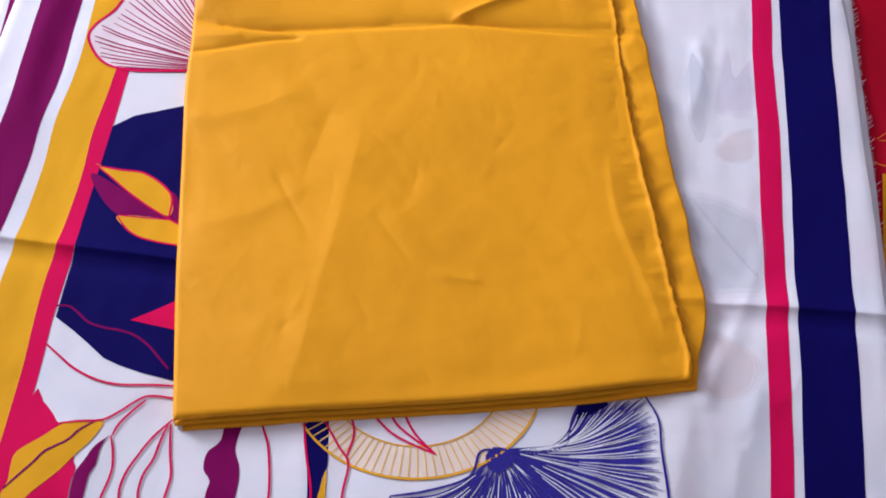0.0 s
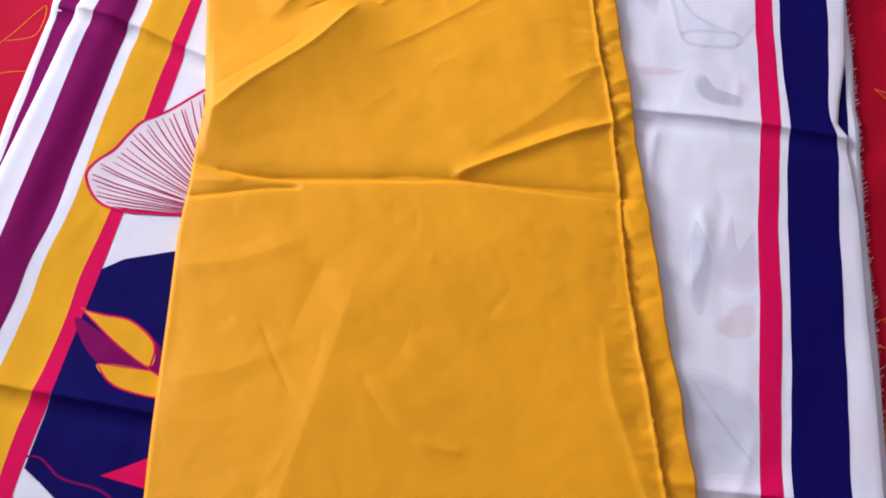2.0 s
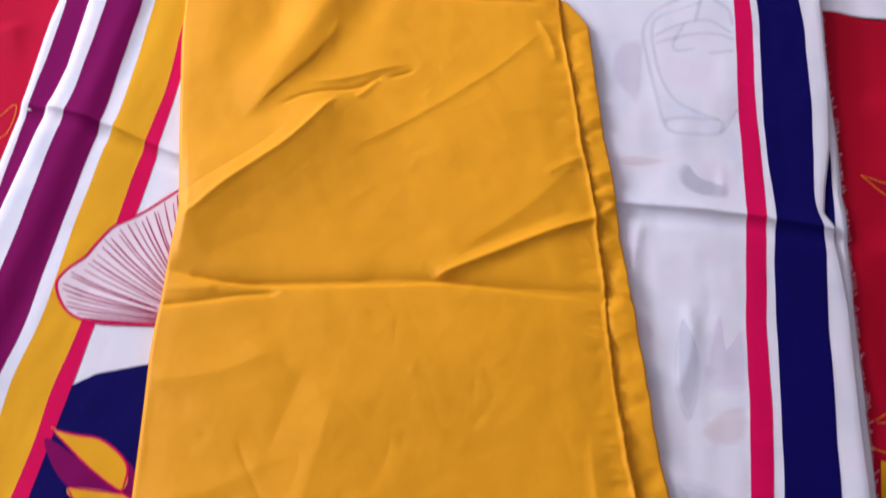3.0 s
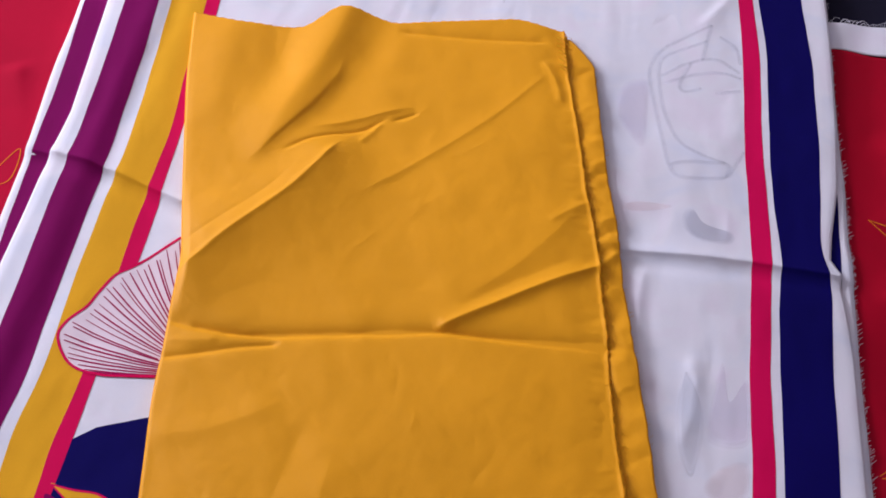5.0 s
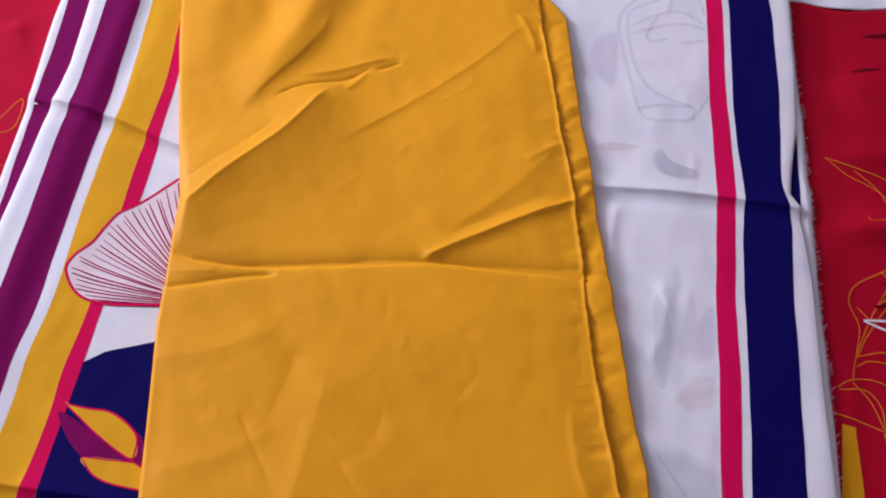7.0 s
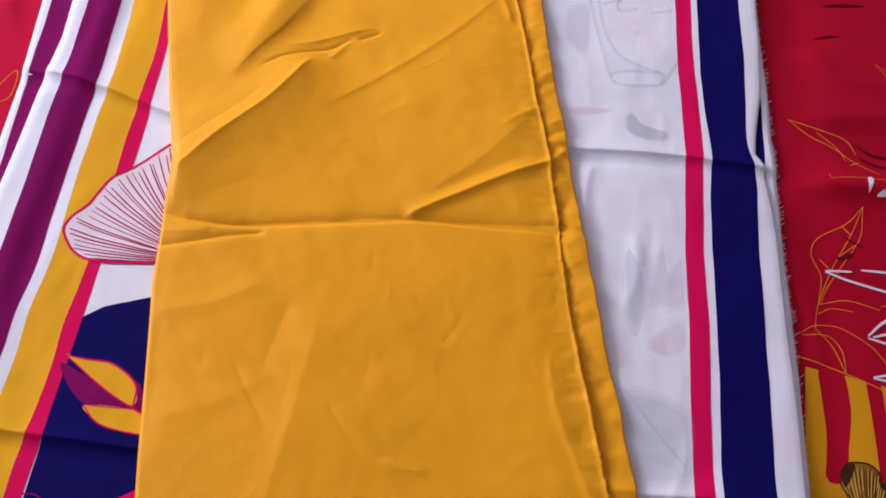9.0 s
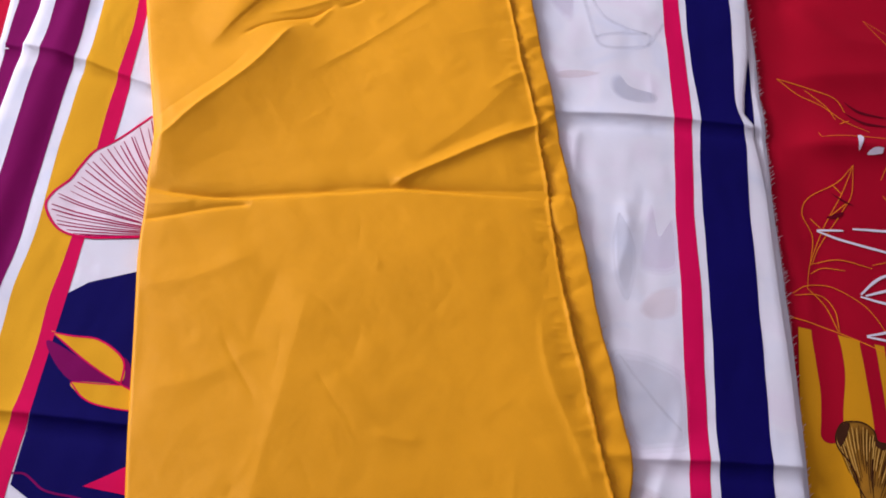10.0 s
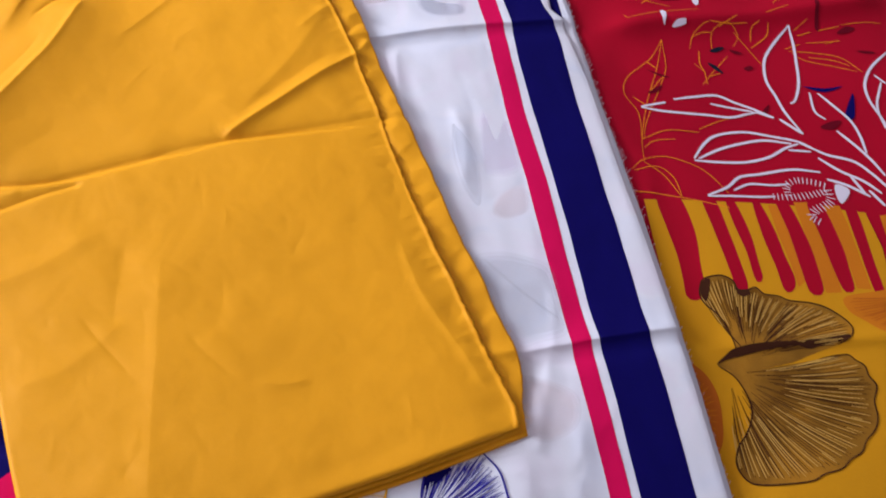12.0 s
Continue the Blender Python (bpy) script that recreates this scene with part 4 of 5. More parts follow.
def low_warp(X, Y):
    l = -0.385 - 0.085 * (Y - 0.72) + 0.0015 * np.sin(Y * 25)
    r = np.interp(Y, [-0.4, 0.50, 0.585, 0.65, 0.71, 0.75, 0.865, 0.896, 0.98, 1.06, 1.11, 1.2, 1.264, 1.7], [0.5195, 0.5195, 0.518, 0.516, 0.514, 0.513, 0.513, 0.5105, 0.510, 0.5062, 0.506, 0.505, 0.503, 0.481])
    s = (X + 0.4) / 0.92
    return l + s * (r - l), Y


X, Y, Z = sheet_grid(-0.40, 0.52, -0.34, 1.69, 0.006, low_height, low_warp)
patch("under_layer", X, Y, Z, WHITE, printed, "second white layer peeping out below", 0.003)


THIN_L = edge_line([0.2, 0.72, 0.79, 0.87, 0.96, 1.06, 1.7], [-0.335, -0.376, -0.382, -0.3895, -0.396, -0.407, -0.468])
THIN_R = edge_line([0.2, 0.72, 1.06, 1.7], [-0.300, -0.335, -0.366, -0.420])
MAROON_L = edge_line([-0.4, 0.30, 0.52, 0.60, 0.71, 0.79, 0.87, 0.96, 1.06, 1.30, 1.75], [-0.339, -0.335, -0.3305, -0.3335, -0.3388, -0.3428, -0.3445, -0.349, -0.357, -0.376, -0.412])
MAROON_R = edge_line([-0.4, 0.30, 0.38, 0.45, 0.51, 0.56, 0.61, 0.66, 0.72, 0.82, 0.93, 1.02, 1.07, 1.30, 1.75], [-0.3025, -0.299, -0.296, -0.2928, -0.2958, -0.2908, -0.2945, -0.2975, -0.299, -0.302, -0.308, -0.313, -0.318, -0.336, -0.370])
YELLOW_L = edge_line([-0.4, 0.25, 0.36, 0.45, 0.515, 0.56, 0.62, 0.69, 0.80, 0.844, 0.93, 1.02, 1.075, 1.30, 1.75], [-0.286, -0.283, -0.2815, -0.279, -0.2825, -0.2785, -0.281, -0.2858, -0.2885, -0.287, -0.293, -0.299, -0.305, -0.323, -0.355])
ROSE_L = edge_line([-0.4, 0.18, 0.25, 0.33, 0.37, 0.44, 0.50, 0.56, 0.70, 0.74, 0.90, 0.97, 1.30, 1.75], [-0.232, -0.238, -0.240, -0.2445, -0.2435, -0.241, -0.2442, -0.241, -0.245, -0.248, -0.249, -0.256, -0.280, -0.312])
ROSE_R = edge_line([-0.4, 0.22, 0.30, 0.37, 0.45, 0.57, 0.72, 0.78, 0.82, 0.90, 1.30, 1.75], [-0.212, -0.224, -0.227, -0.227, -0.226, -0.228, -0.230, -0.2312, -0.2338, -0.237, -0.262, -0.294])
PINK_L = edge_line([-0.4, 0.50, 0.62, 0.70, 0.79, 0.84, 0.87, 0.91, 0.99, 1.09, 1.19, 1.24, 1.75], [0.4025, 0.4025, 0.402, 0.4003, 0.4012, 0.4035, 0.402, 0.400, 0.396, 0.394, 0.392, 0.388, 0.355])
PINK_R = edge_line([-0.4, 0.45, 0.55, 0.62, 0.70, 0.80, 0.84, 0.87, 0.955, 1.04, 1.14, 1.19, 1.24, 1.75], [0.4225, 0.4225, 0.424, 0.424, 0.4212, 0.423, 0.425, 0.424, 0.419, 0.415, 0.414, 0.4125, 0.407, 0.374])
NAVY_L = edge_line([-0.4, 0.45, 0.55, 0.63, 0.70, 0.80, 0.844, 0.875, 0.915, 1.00, 1.14, 1.19, 1.245, 1.75], [0.4315, 0.4315, 0.433, 0.4328, 0.431, 0.432, 0.435, 0.433, 0.429, 0.424, 0.423, 0.421, 0.415, 0.382])
NAVY_R = edge_line([-0.4, 0.40, 0.56, 0.64, 0.70, 0.81, 0.84, 0.856, 0.878, 0.926, 1.01, 1.06, 1.154, 1.205, 1.257, 1.75], [0.4835, 0.4840, 0.4855, 0.486, 0.4842, 0.4878, 0.487, 0.482, 0.4772, 0.480, 0.481, 0.481, 0.479, 0.474, 0.470, 0.437])
stripe("maroon_stripe", THIN_L, THIN_R, 0.30, 1.66, MAROON, printed, low_height, 0.0003, "thin maroon printed stripe on the under layer", 0.0003, 3)
stripe("navy_stripe", lambda y: 0.482 + 0 * y, lambda y: 0.5008 + 0 * y, 0.78, 1.0, NAVY, printed, low_height, 0.0003, "", 0.0004, 5)
P0, P1 = -0.33, 1.68
for k, (nm, a, b, m) in enumerate((("maroon_stripe", MAROON_L, MAROON_R, MAROON), ("yellow_stripe", YELLOW_L, ROSE_L, GOLD), ("pink_stripe", ROSE_L, ROSE_R, PINK), ("pink_stripe", PINK_L, PINK_R, PINK), ("navy_stripe", NAVY_L, NAVY_R, NAVY))):
    stripe(nm, a, b, P0, P1, m, printed, WH, 0.00030 + (0.0001 if k == 2 else 0), "", 0.0003, 3 * k + 2 if k != 2 else 5)

# floral panel beside the border
shell_rim = [(-0.196, 0.755), (-0.218, 0.726), (-0.234, 0.708), (-0.247, 0.695), (-0.256, 0.672), (-0.262, 0.652), (-0.275, 0.631), (-0.277, 0.611), (-0.256, 0.585), (-0.223, 0.579), (-0.174, 0.587)]
shell = fill("shell_motif", shell_rim + [(-0.12, 0.60), (-0.13, 0.72)], BLUSH, printed, WH, 0.00052, "blush printed fan shell with pink ribs")
ribbons("ribs", fan((-0.125, 0.600), shell_rim, 36, (0.22, 0.98), 0.07, 9, 0.0014, 0.12), RIB, shell, WH, 0.00075)
ribbons("outline", [(shell_rim, 0.0028)], PINK, shell, WH, 0.00090, taper=0.0)
navy = fill("navy_field", [(-0.2275, 0.5085), (-0.21, 0.524), (-0.188, 0.534), (-0.165, 0.544), (-0.08, 0.56), (-0.03, 0.45), (-0.03, 0.30), (-0.08, 0.252), (-0.113, 0.253), (-0.138, 0.256), (-0.16, 0.261), (-0.175, 0.266), (-0.193, 0.279), (-0.208, 0.289), (-0.225, 0.299), (-0.2275, 0.40)], NAVY, printed, WH, 0.00045, "deep navy printed field", sharp=True)
for pts, m in (([(-0.231, 0.4615), (-0.211, 0.4585), (-0.183, 0.4575), (-0.155, 0.438), (-0.152, 0.415), (-0.187, 0.432)], GOLD),
               ([(-0.232, 0.452), (-0.187, 0.431), (-0.149, 0.411), (-0.175, 0.408), (-0.197, 0.409), (-0.219, 0.428)], MAROON),
               ([(-0.197, 0.408), (-0.151, 0.411), (-0.135, 0.403), (-0.125, 0.386), (-0.162, 0.387), (-0.183, 0.394)], GOLD)):
    fill("leaf_motif", pts, m, navy, WH, 0.0006 + 0.12 * abs(pts[0][1] - 0.452) * 0.02 + (0.00012 if m is GOLD else 0.0))
    
ribbons("leaf_outline", [([(-0.231, 0.4615), (-0.211, 0.4595), (-0.183, 0.4585), (-0.155, 0.439), (-0.151, 0.412)], 0.0022), ([(-0.230, 0.461), (-0.187, 0.431), (-0.149, 0.411), (-0.12, 0.40)], 0.0018), ([(-0.197, 0.4085), (-0.149, 0.411)], 0.0016), ([(-0.198, 0.408), (-0.183, 0.393), (-0.162, 0.386), (-0.12, 0.384)], 0.0018)], PINK, navy, WH, 0.00090)
fill("leaf_motif", [(-0.158, 0.441), (-0.148, 0.436), (-0.14, 0.41), (-0.15, 0.412)], MAROON, navy, WH, 0.00060)
ribbons("pink_vine", [([(-0.227, 0.31), (-0.216, 0.311), (-0.206, 0.305), (-0.196, 0.298), (-0.183, 0.295), (-0.168, 0.294), (-0.154, 0.291), (-0.14, 0.283), (-0.129, 0.273), (-0.118, 0.263)], 0.0022)], MAROON, navy, WH, 0.00068, taper=0.1)
fill("pink_spike", [(-0.161, 0.305), (-0.129, 0.327), (-0.116, 0.336), (-0.107, 0.296), (-0.123, 0.301)], PINK, navy, WH, 0.00068, sharp=True)
V = 0.0020
blob = fill("pink_blob", [(-0.224, 0.225), (-0.214, 0.22), (-0.203, 0.21), (-0.195, 0.202), (-0.18, 0.206), (-0.167, 0.203), (-0.176, 0.176), (-0.172, 0.165), (-0.173, 0.156), (-0.172, 0.14), (-0.171, 0.13), (-0.211, 0.125), (-0.223, 0.128)], PINK, printed, WH, 0.00045, "pink printed petal")
yl = fill("yellow_leaf", [(-0.16, 0.21), (-0.176, 0.207), (-0.192, 0.202), (-0.206, 0.189), (-0.223, 0.173), (-0.224, 0.16), (-0.223, 0.148), (-0.225, 0.134), (-0.212, 0.128), (-0.202, 0.141), (-0.186, 0.161), (-0.176, 0.176), (-0.166, 0.191), (-0.16, 0.205)], GOLD, printed, WH, 0.00068, "yellow printed leaf with maroon rib")
ribbons("rib", [([(-0.167, 0.208), (-0.178, 0.198), (-0.185, 0.188), (-0.2, 0.177), (-0.207, 0.166), (-0.215, 0.155), (-0.225, 0.141)], V)], MAROON, yl, WH, 0.00090)
fill("maroon_leaf", [(-0.152, 0.197), (-0.16, 0.189), (-0.164, 0.182), (-0.167, 0.173), (-0.171, 0.164), (-0.172, 0.154), (-0.171, 0.14), (-0.169, 0.128), (-0.16, 0.13), (-0.16, 0.142), (-0.16, 0.162), (-0.157, 0.17), (-0.157, 0.183), (-0.155, 0.192)], MAROON, printed, WH, 0.00068, "maroon printed leaf")
for pts in ([(-0.227, 0.273), (-0.211, 0.262), (-0.197, 0.253), (-0.176, 0.245), (-0.155, 0.243), (-0.131, 0.246), (-0.112, 0.248), (-0.099, 0.249)],
            [(-0.195, 0.202), (-0.18, 0.206), (-0.161, 0.21), (-0.149, 0.219), (-0.139, 0.229), (-0.131, 0.235), (-0.121, 0.237), (-0.111, 0.237), (-0.097, 0.237)],
            [(-0.13, 0.232), (-0.138, 0.222), (-0.147, 0.208), (-0.15, 0.197)],
            [(-0.151, 0.197), (-0.146, 0.183), (-0.143, 0.166), (-0.146, 0.144), (-0.147, 0.131)],
            [(-0.104, 0.218), (-0.117, 0.2), (-0.126, 0.181), (-0.131, 0.168), (-0.133, 0.155), (-0.132, 0.146), (-0.129, 0.134)],
            [(-0.107, 0.213), (-0.11, 0.198), (-0.112, 0.182), (-0.117, 0.168), (-0.118, 0.155), (-0.117, 0.148), (-0.114, 0.136)],
            [(-0.105, 0.214), (-0.1, 0.189), (-0.095, 0.169), (-0.096, 0.15), (-0.096, 0.138)],
            [(-0.036, 0.235), (-0.027, 0.218), (-0.020, 0.200), (-0.013, 0.160), (-0.012, 0.10)], [(0.003, 0.240), (0.008, 0.215), (0.012, 0.199), (0.021, 0.165), (0.025, 0.11)],
            [(0.018, 0.24), (0.022, 0.233), (0.037, 0.212), (0.047, 0.198), (0.046, 0.168), (0.05, 0.12)], [(0.043, 0.242), (0.048, 0.225), (0.045, 0.205)],
            [(0.055, 0.25), (0.062, 0.244), (0.078, 0.230), (0.096, 0.222), (0.118, 0.215)], [(0.07, 0.255), (0.076, 0.247), (0.087, 0.234), (0.117, 0.216)], [(0.084, 0.258), (0.087, 0.250), (0.099, 0.231), (0.118, 0.215)]):
    ribbons("pink_vine", [(pts, V)], PINK, printed, WH, 0.00097, "", 0.3)
fill("maroon_drip", [(-0.06, 0.235), (-0.045, 0.235), (-0.048, 0.201), (-0.041, 0.182), (-0.040, 0.157), (-0.045, 0.10), (-0.06, 0.10), (-0.064, 0.154), (-0.063, 0.169), (-0.070, 0.178), (-0.070, 0.193), (-0.061, 0.206)], MAROON, printed, WH, 0.00052, "maroon printed drip")
fill("navy_stem", [(0.004, 0.245), (0.022, 0.245), (0.029, 0.205), (0.030, 0.191), (0.027, 0.176), (0.028, 0.11), (0.021, 0.11), (0.018, 0.164), (0.011, 0.204)], NAVY, printed, WH, 0.00052, "navy printed stem")
fill("yellow_fleck", [(0.030, 0.190), (0.033, 0.150), (0.030, 0.12), (0.025, 0.15), (0.027, 0.172)], GOLD, printed, WH, 0.00068)

# ring of yellow spokes
cx, cy, ra, rb, tilt = 0.094, 0.287, 0.110, 0.096, radians(12)


def oval(k, a):
    x, y = ra * k * math.cos(a), rb * k * math.sin(a)
    return (cx + x * math.cos(tilt) - y * math.sin(tilt), cy + x * math.sin(tilt) + y * math.cos(tilt))


arc = [radians(d) for d in range(204, 372, 8)]
ring = fill("ring_motif", [oval(1.0, a) for a in arc] + [oval(0.70, a) for a in arc[::-1]], CREAM, printed, WH, 0.00045, "cream printed ring with yellow spokes", sharp=True)
ribbons("spoke_band", [([oval(0.70, a), oval(0.85, a), oval(1.0, a)], 0.0011) for a in np.linspace(arc[0], arc[-1], 40)], PALEGOLD, ring, WH, 0.00075)
ribbons("rim", [([oval(1.0, a) for a in arc], 0.0022), ([oval(0.70, a) for a in arc], 0.0014)], GOLD, ring, WH, 0.00090, taper=0.1)

# indigo ginkgo leaf
g_rim = [(0.236, 0.282), (0.262, 0.288), (0.293, 0.293), (0.305, 0.271), (0.308, 0.242), (0.314, 0.202), (0.318, 0.15), (0.29, 0.09), (0.24, 0.06), (0.19, 0.07), (0.14, 0.09), (0.09, 0.13), (0.085, 0.174)]
g_lines = fan((0.169, 0.227), g_rim[:6], 56, (0.02, 0.99), -0.58, 14, 0.0018, 0.12, 0.02) + fan((0.169, 0.226), g_rim[5:], 76, (0.02, 0.98), 0.02, 15, 0.0018, 0.2, 0.30)
gink = ribbons("indigo_ginkgo", g_lines, BLUE, printed, WH, 0.00082, "indigo printed ginkgo leaf drawn in many veins", 0.75)
ribbons("outline", [(g_rim[2:], 0.0024), ([(0.169, 0.226), (0.205, 0.228), (0.226, 0.238), (0.231, 0.262), (0.238, 0.284)], 0.0022), ([(0.169, 0.226), (0.155, 0.222), (0.148, 0.199), (0.117, 0.183), (0.085, 0.174)], 0.0022)], BLUE, gink, WH, 0.00105)
ribbons("pale_veining", fan((0.169, 0.227), g_rim[:6], 24, (0.12, 0.9), -0.58, 16, 0.0008, 0.4, 0.02) + fan((0.169, 0.226), g_rim[5:], 34, (0.12, 0.9), 0.02, 17, 0.0008, 0.4, 0.30), WHITE, gink, WH, 0.00105)
fill("heart", [(0.166, 0.228), (0.176, 0.228), (0.188, 0.226), (0.182, 0.214), (0.172, 0.205), (0.162, 0.210), (0.160, 0.220)], BLUE, gink, WH, 0.0009)
fill("dark_lobe", [(0.233, 0.264), (0.238, 0.280), (0.258, 0.285), (0.262, 0.281), (0.245, 0.268)], NAVY, gink, WH, 0.00085)

# print of the layer below, seen faintly through the pale panel
G = 0.0034
lantern = ([(0.354, 1.206), (0.329, 1.184), (0.3, 1.157), (0.285, 1.132), (0.28, 1.103), (0.288, 1.057), (0.299, 1.004), (0.309, 0.961), (0.322, 0.947), (0.351, 0.951), (0.374, 0.958), (0.386, 0.981), (0.395, 1.001)],
           [(0.349, 1.176), (0.321, 1.157), (0.298, 1.138), (0.291, 1.115), (0.295, 1.074), (0.304, 1.033), (0.32, 1.0), (0.345, 0.985), (0.373, 0.978)],
           [(0.354, 1.206), (0.349, 1.18), (0.343, 1.141)], [(0.364, 1.188), (0.384, 1.172), (0.39, 1.144)], [(0.295, 1.104), (0.324, 1.131), (0.359, 1.146), (0.389, 1.129)],
           [(0.297, 1.092), (0.336, 1.115), (0.368, 1.124), (0.391, 1.119)], [(0.36, 1.088), (0.391, 1.099)], [(0.309, 0.961), (0.321, 0.969), (0.351, 0.975), (0.376, 0.976), (0.374, 0.958)], [(0.33, 1.134), (0.317, 1.095), (0.323, 1.084), (0.343, 1.093)])
for k, (w, label) in enumerate(((0.0062, "faint grey outline showing through the lawn"), (0.0034, ""))):
    ribbons("faint_lantern", [(p, w) for p in lantern], GREYLINE, printed, WH, 0.00040 + 0.00010 * k, label, 0.2)["kind"] = "stuff"


FAINT_LIFT = itertools.count(0.00030, 0.00003)


def faint(pts, mat, label):
    """A soft-edged patch: the same outline laid three times, each smaller."""
    mx, my = sum(p[0] for p in pts) / len(pts), sum(p[1] for p in pts) / len(pts)
    base = None
    low = next(FAINT_LIFT)
    for k, s in enumerate((1.08, 0.98, 0.86)):
        ob = fill("faint_shape" if k == 0 else "faint_core", [(mx + (x - mx) * s, my + (y - my) * s) for x, y in pts], mat, base or printed, WH, low + 0.00006 * k, label if k == 0 else "")
        base = base or ob


faint([(0.329, 0.894), (0.339, 0.901), (0.35, 0.885), (0.379, 0.878), (0.378, 0.864), (0.356, 0.86), (0.338, 0.865), (0.329, 0.877)], SHADE, "slate grey bean shape showing through")
faint([(0.329, 0.504), (0.353, 0.511), (0.382, 0.501), (0.4015, 0.485), (0.4015, 0.435), (0.399, 0.411), (0.371, 0.405), (0.351, 0.405), (0.337, 0.457)], GREY, "pale grey shape showing through")
faint([(0.336, 0.688), (0.349, 0.661), (0.352, 0.625), (0.345, 0.582), (0.335, 0.604), (0.333, 0.652)], GREY, "pale grey leaf showing through")
ribbons("faint_line", [([(0.336, 0.690), (0.330, 0.650), (0.333, 0.604), (0.344, 0.578), (0.352, 0.61), (0.352, 0.65), (0.336, 0.690)], 0.003)], GREYLINE, printed, WH, 0.00090, "faint grey leaf outline showing through", 0.2)
ribbons("faint_line", [([(0.336, 0.506), (0.362, 0.470), (0.396, 0.428)], 0.0032)], GREYLINE, printed, WH, 0.00095, "faint grey stem showing through", 0.2)
faint([(0.361, 0.640), (0.373, 0.705), (0.380, 0.665), (0.397, 0.69), (0.398, 0.625), (0.365, 0.618)], LILAC, "lilac petals showing through")
faint([(0.358, 0.567), (0.370, 0.588), (0.396, 0.598), (0.395, 0.566), (0.372, 0.557)], PEACH, "peach petal showing through")
faint([(0.264, 0.896), (0.285, 0.903), (0.313, 0.902), (0.29, 0.891), (0.265, 0.887)], PEACH, "peach leaf showing through")
faint([(0.248, 1.067), (0.261, 1.087), (0.278, 1.086), (0.28, 1.035), (0.277, 0.989), (0.26, 1.004), (0.247, 1.032)], LILAC, "lilac shape showing through")
faint([(0.340, 0.365), (0.365, 0.360), (0.393, 0.340), (0.385, 0.308), (0.350, 0.298), (0.336, 0.32)], PEACH, "peach shape showing through")
for a, b in ((0.02, 0.09), (0.05, 0.09), (0.08, 0.085)):
    ribbons("faint_line", [([(a, 1.20), (a + 0.004, 1.27), (a + 0.003, 1.36)], G), ([(a + 0.012, 1.19), (a + 0.014, 1.30), (a + 0.010, 1.36)], G)], GREYLINE, printed, WH, 0.00045, "faint grey lines showing through", 0.2)

# frayed selvage of the printed cloth
rng = random.Random(11)
hairs = []
for k in range(2000):
    y = -0.2 + 1.75 * (k + rng.random()) / 2000
    x = float(np.interp(y, [-0.4, 0.50, 0.585, 0.65, 0.71, 0.75, 0.865, 0.896, 0.98, 1.06, 1.11, 1.2, 1.264, 1.7], [0.5195, 0.5195, 0.518, 0.516, 0.514, 0.513, 0.513, 0.5105, 0.510, 0.5062, 0.506, 0.505, 0.503, 0.481]))
    z = float(low_height(np.array([x - 0.003]), np.array([y]))[0]) - 0.001
    n = rng.uniform(0.002, 0.0044) * (1.4 if 0.55 < y < 1.05 else 1.0)
    a = rng.gauss(-0.1, 0.7)
    n *= rng.choice((0.5, 0.8, 1.0, 1.0, 1.5))
    hairs.append([(x - 0.002 + n * s * math.cos(a), y + n * s * math.sin(a + 0.8 * s), z + 0.001 - 0.001 * s) for s in (0, 0.5, 1)])
threads("fringe", hairs, PALE, printed, 0.0003, "short frayed white threads along the selvage")["kind"] = "stuff"

# ---- folded yellow cloth ----
gold = tagged(new("folded_fabric"), "plain mustard yellow cotton cloth folded in layers on the printed cloth", "folded fabric")
straight_right, straight_under = smoothed(yellow_right, 5, 0.007), smoothed(under_right, 5, 0.006)


def frayed_right(v):
    x, y = straight_right(v)
    return x + ragged(v, 0.0005, 61) * np.clip(40 * v * (1 - v), 0, 1), y


def frayed_under(v):
    x, y = straight_under(v)
    return x + ragged(v, 0.0006, 64) * np.clip(40 * v * (1 - v), 0, 1), y


L, Rr, N, F = smoothed(yellow_left), frayed_right, smoothed(yellow_near), smoothed(yellow_far, 7, 0.02)


def shifted(f, dx, dy):
    return lambda s: (f(s)[0] + dx, f(s)[1] + dy)


def under_near(u):
    a, b = yellow_near(np.asarray(u, float))
    return a + 0.007 * u, b - 0.006 - 0.002 * u


def under_far(u):
    a, b = F(u)
    return a + 0.009 * u, b - 0.004 - 0.009 * u


def ul(v):
    a, b = L(v)
    return a + 0.004 * (1 - v), b - 0.006 * (1 - v) - 0.004 * v


# lowest layers, wider towards the raw edges
U, V, X, Y = coons(ul, frayed_under, under_near, under_far, 200, 380)
Z = 0.0030 + 0.0024 * step(0.80, 0.93, U) + waves(X, Y, 0.0004, 0.1, 51) + waves(X, Y, 0.0012, 0.03, 57) * step(0.90, 0.95, U) + WH(X, Y) * 0.5
Z = Z - 0.0022 * step(0.04, 0.0, V) - 0.002 * step(0.03, 0.0, U)
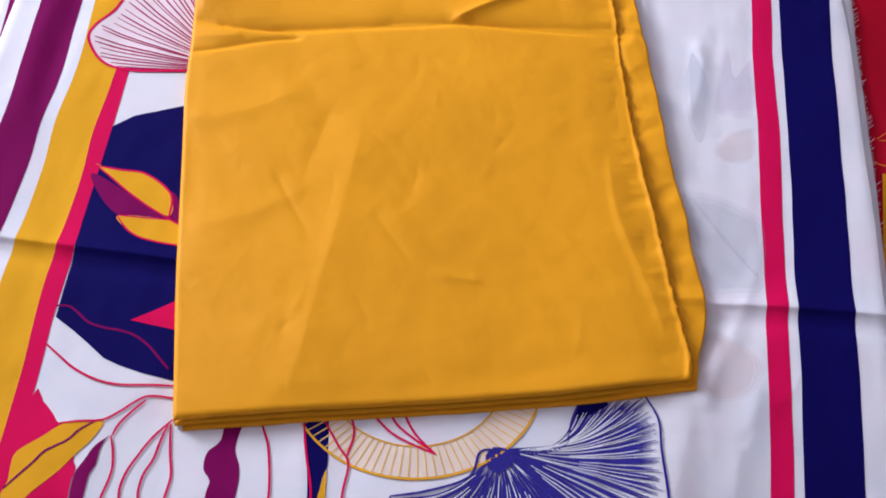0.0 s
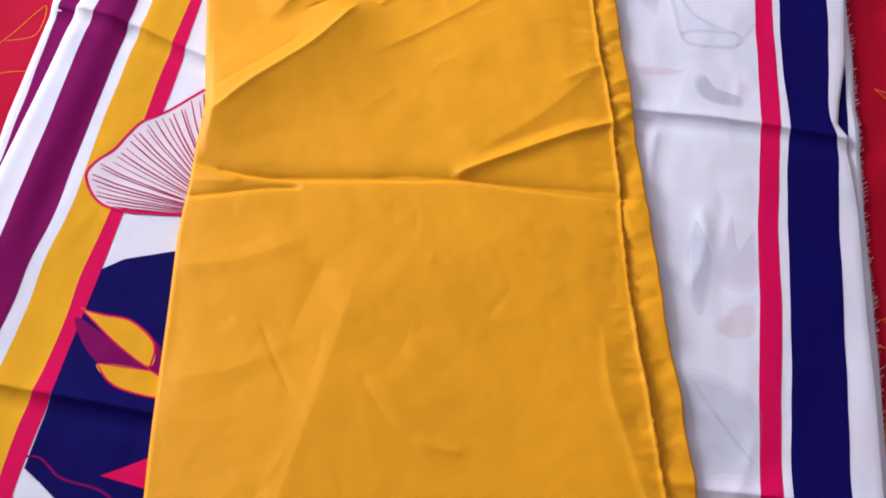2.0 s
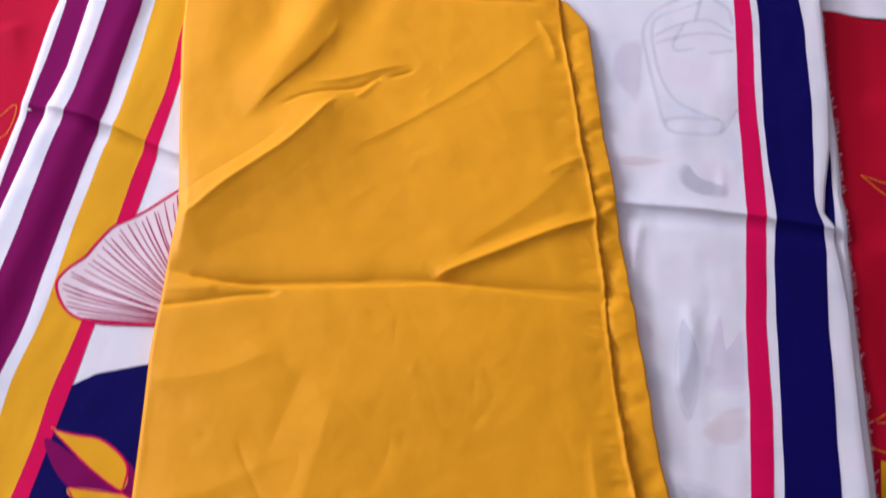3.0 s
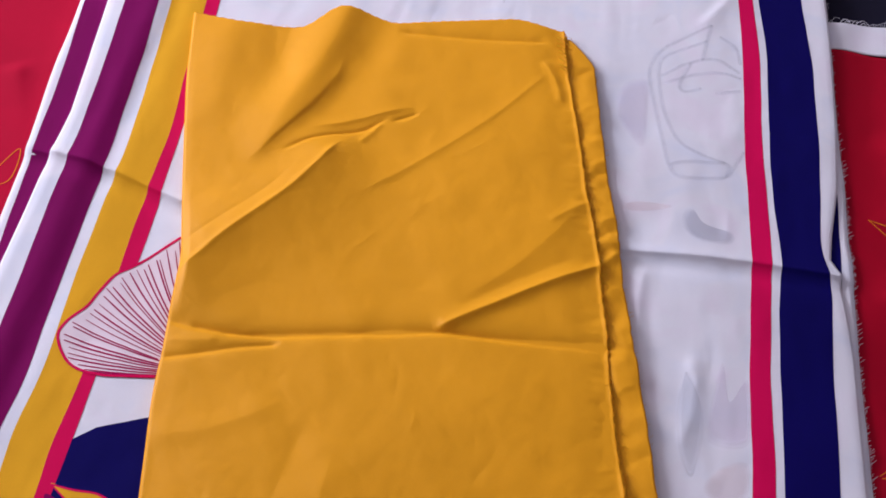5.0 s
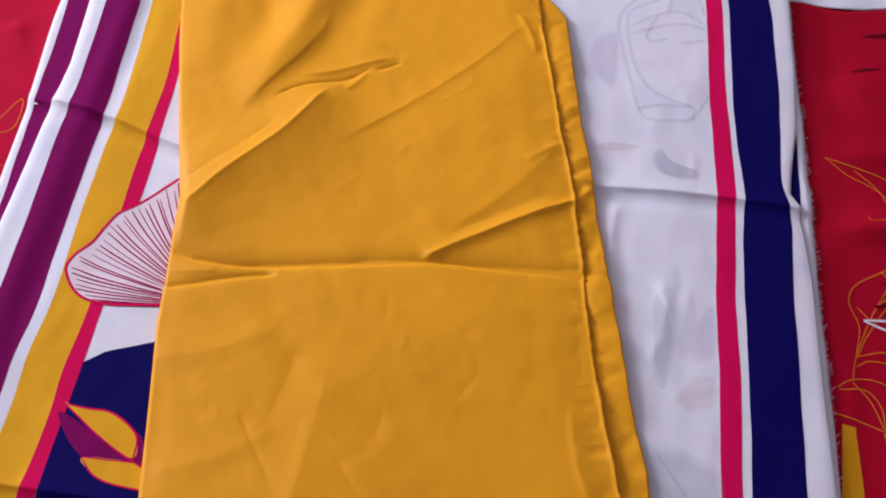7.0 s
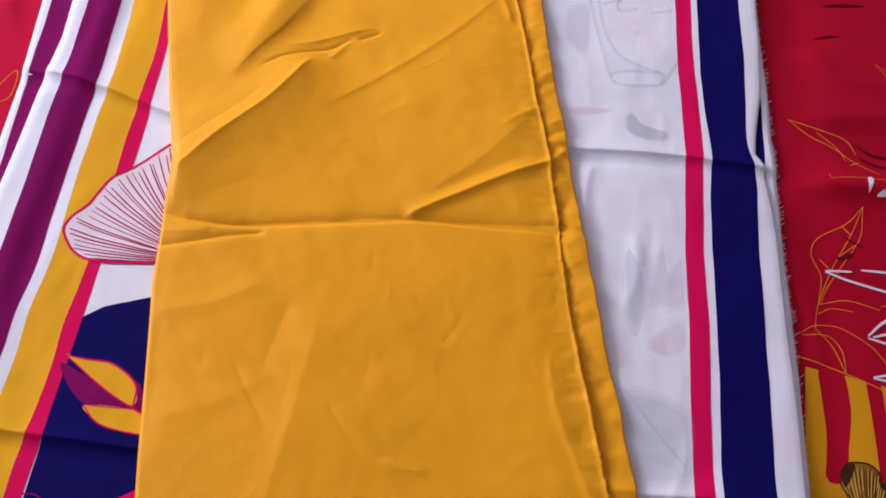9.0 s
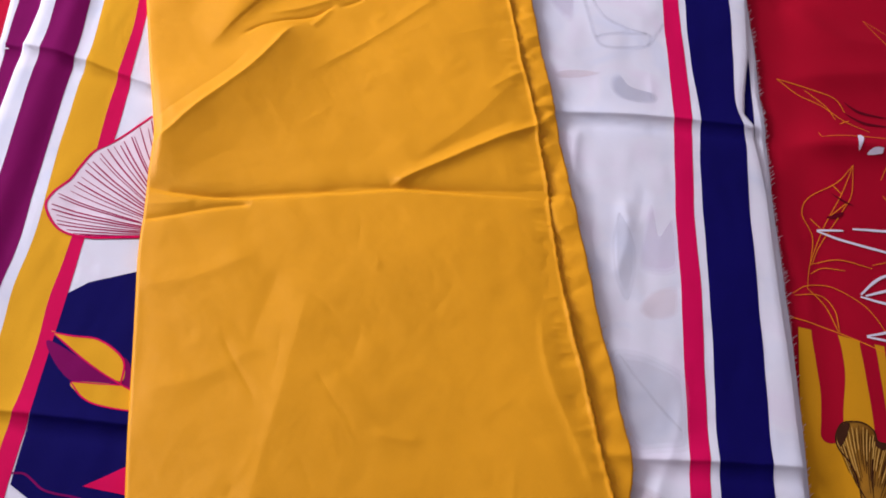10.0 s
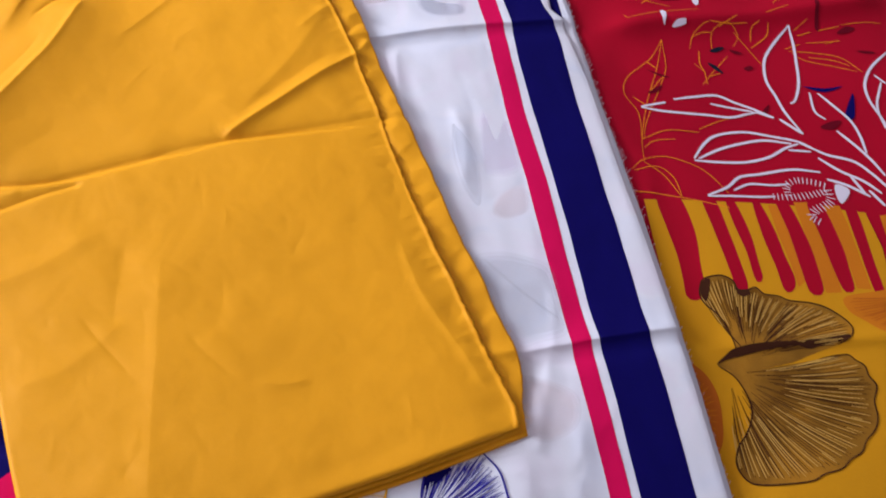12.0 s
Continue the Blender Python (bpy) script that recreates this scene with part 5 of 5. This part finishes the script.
# the loose side of the lower layers stands up from the cloth below
Z = Z + 0.0046 * step(0.90, 0.985, U) * step(0.22, 0.45, V) * step(1.0, 0.93, V) * (0.75 + 0.25 * np.sin(V * 31))
for py, h in ((1.085, -0.0022), (1.03, 0.0022), (0.985, -0.002), (0.945, 0.003), (0.93, -0.0025), (0.865, 0.003), (0.848, -0.003), (0.775, 0.0018), (0.66, 0.002), (0.585, -0.0016), (0.52, 0.0018), (0.44, -0.0015)):
    px = float(np.interp(py, [0.38, 0.478, 0.563, 0.622, 0.723, 0.860, 0.973, 1.092], [0.347, 0.326, 0.309, 0.297, 0.274, 0.257, 0.237, 0.212]))
    Z = Z + ridge(X, Y, [(px - 0.026, py - 0.016), (px - 0.012, py - 0.004), (px + 0.004, py + 0.004)], 0.55 * h, 0.005, 0.004, 0.3, 1.2)
Z = Z + ridge(X, Y, [(0.24, 0.80), (0.262, 0.822)], 0.004, 0.006, 0.006) + ridge(X, Y, [(0.25, 0.70), (0.29, 0.70)], -0.002, 0.006, 0.005)
patch("bottom_layer", X, Y, Z, YELLOW, gold, "lower layers with raw edges standing out", 0.0042)
# middle layer
U, V, X, Y = coons(shifted(L, 0.001, -0.002), shifted(Rr, 0.004, -0.002), shifted(N, 0.002, -0.0035), shifted(F, 0.002, -0.002), 150, 260)
Z = 0.0070 + waves(X, Y, 0.0004, 0.1, 52)
Z = Z - 0.0024 * step(0.03, 0.0, V) ** 2 - 0.002 * step(0.03, 0.0, U)
patch("middle_layer", X, Y, Z, YELLOW, gold, "", 0.0030)
# top layer with its wrinkles; the long side is a soft fold, the near end a pressed one
U, V, X, Y = coons(L, Rr, N, F, 310, 600)
Z = 0.0125 + waves(X * 0.5, Y, 0.0007, 0.016, 71) * step(0.92, 0.99, U) + yellow_wrinkles(X, Y) * (0.6 + 0.4 * step(0.0, 0.025, U)) * (0.3 + 0.7 * step(0.0, 0.03, V))
dl, dn, dr = U * 0.44, V * 0.85, (1 - U) * 0.44
Z = Z - 0.0012 * np.exp(-(dl / 0.022) ** 1.5) - 0.0030 * (1 - np.sqrt(np.clip(1 - (1 - np.clip(dl / 0.0040, 0, 1)) ** 2, 0, 1))) - 0.0030 * (1 - np.sqrt(np.clip(1 - (1 - np.clip(dn / 0.006, 0, 1)) ** 2, 0, 1)))
Z = Z - 0.0026 * step(0.05, 0.0, dr) + 0.0016 * np.exp(-(dr / 0.003) ** 2)
Z = np.maximum(Z, 0.0084 - 0.003 * (dl < 0.01))
patch("top_layer", X, Y, Z, YELLOW, gold, "wrinkled top layer with pressed fold lines", 0.0016)
side = list(zip(X[:, -1].tolist(), Y[:, -1].tolist(), Z[:, -1].tolist()))
end = list(zip(X[-1].tolist(), Y[-1].tolist(), Z[-1].tolist()))
# stitched-looking raw edge and loose threads
rng = random.Random(23)
cord = [(x + 0.0005 * math.sin(0.9 * k), y, z - 0.0003 + 0.0004 * math.sin(0.53 * k)) for k, (x, y, z) in enumerate(side)]
threads("raw_edge", [cord, [(x + 0.0012 + 0.0008 * math.sin(80 * k), y, z - 0.0012) for k, (x, y, z) in enumerate(cord)]], YELLOW_DEEP, gold, 0.0007, "raw edge rolled into a thin cord")
seam = [(x, y + 0.0005 * math.sin(0.8 * k), z - 0.0004) for k, (x, y, z) in enumerate(end)]
threads("raw_edge", [seam, [(x, y + 0.0009, z - 0.0014) for x, y, z in seam]], YELLOW_DEEP, gold, 0.0007, "raw edge at the far end")
stitches = []
for k in range(8):
    x, y, z = side[int(len(side) * (0.915 + 0.0095 * k))]
    stitches.append([(x - 0.011, y + 0.004, z + 0.0016), (x - 0.006, y + 0.001, z + 0.0026), (x - 0.001, y - 0.001, z + 0.0020), (x + 0.003, y - 0.001, z - 0.001)])
threads("stitching", stitches, GOLD, gold, 0.0009, "row of hand stitches at the far corner")
hairs = []
ux, uy = frayed_under(np.linspace(0.03, 0.97, 110))
for x, y in zip(ux, uy):
    n, a = rng.uniform(0.002, 0.008), rng.uniform(-1.2, 1.2)
    hairs.append([(float(x) - 0.001 + n * s * math.cos(a + s), float(y) + n * s * math.sin(a + s), 0.0035 - 0.001 * s) for s in (0, 0.35, 0.7, 1)])
for k in range(330):
    i = rng.randrange(4, len(cord) - 4)
    x, y, z = cord[i]
    n, a = rng.uniform(0.003, 0.016), rng.uniform(-1.6, 1.6)
    curl = rng.uniform(-2.5, 2.5)
    hairs.append([(x + n * s * math.cos(a + curl * s), y + n * s * math.sin(a + curl * s), z - 0.004 * s + 0.001) for s in (0, 0.2, 0.4, 0.6, 0.8, 1)])
fx, fy = F(np.linspace(0.05, 0.99, 90))
for x, y in zip(fx, fy):
    n, a = rng.uniform(0.002, 0.008), rng.uniform(0.6, 2.6)
    hairs.append([(float(x) + n * s * math.cos(a), float(y) - 0.001 + n * s * math.sin(a), 0.0110 - 0.003 * s) for s in (0, 0.5, 1)])
threads("loose_threads", hairs, GOLD, gold, 0.00022, "fine loose threads at the raw edges")["kind"] = "stuff"
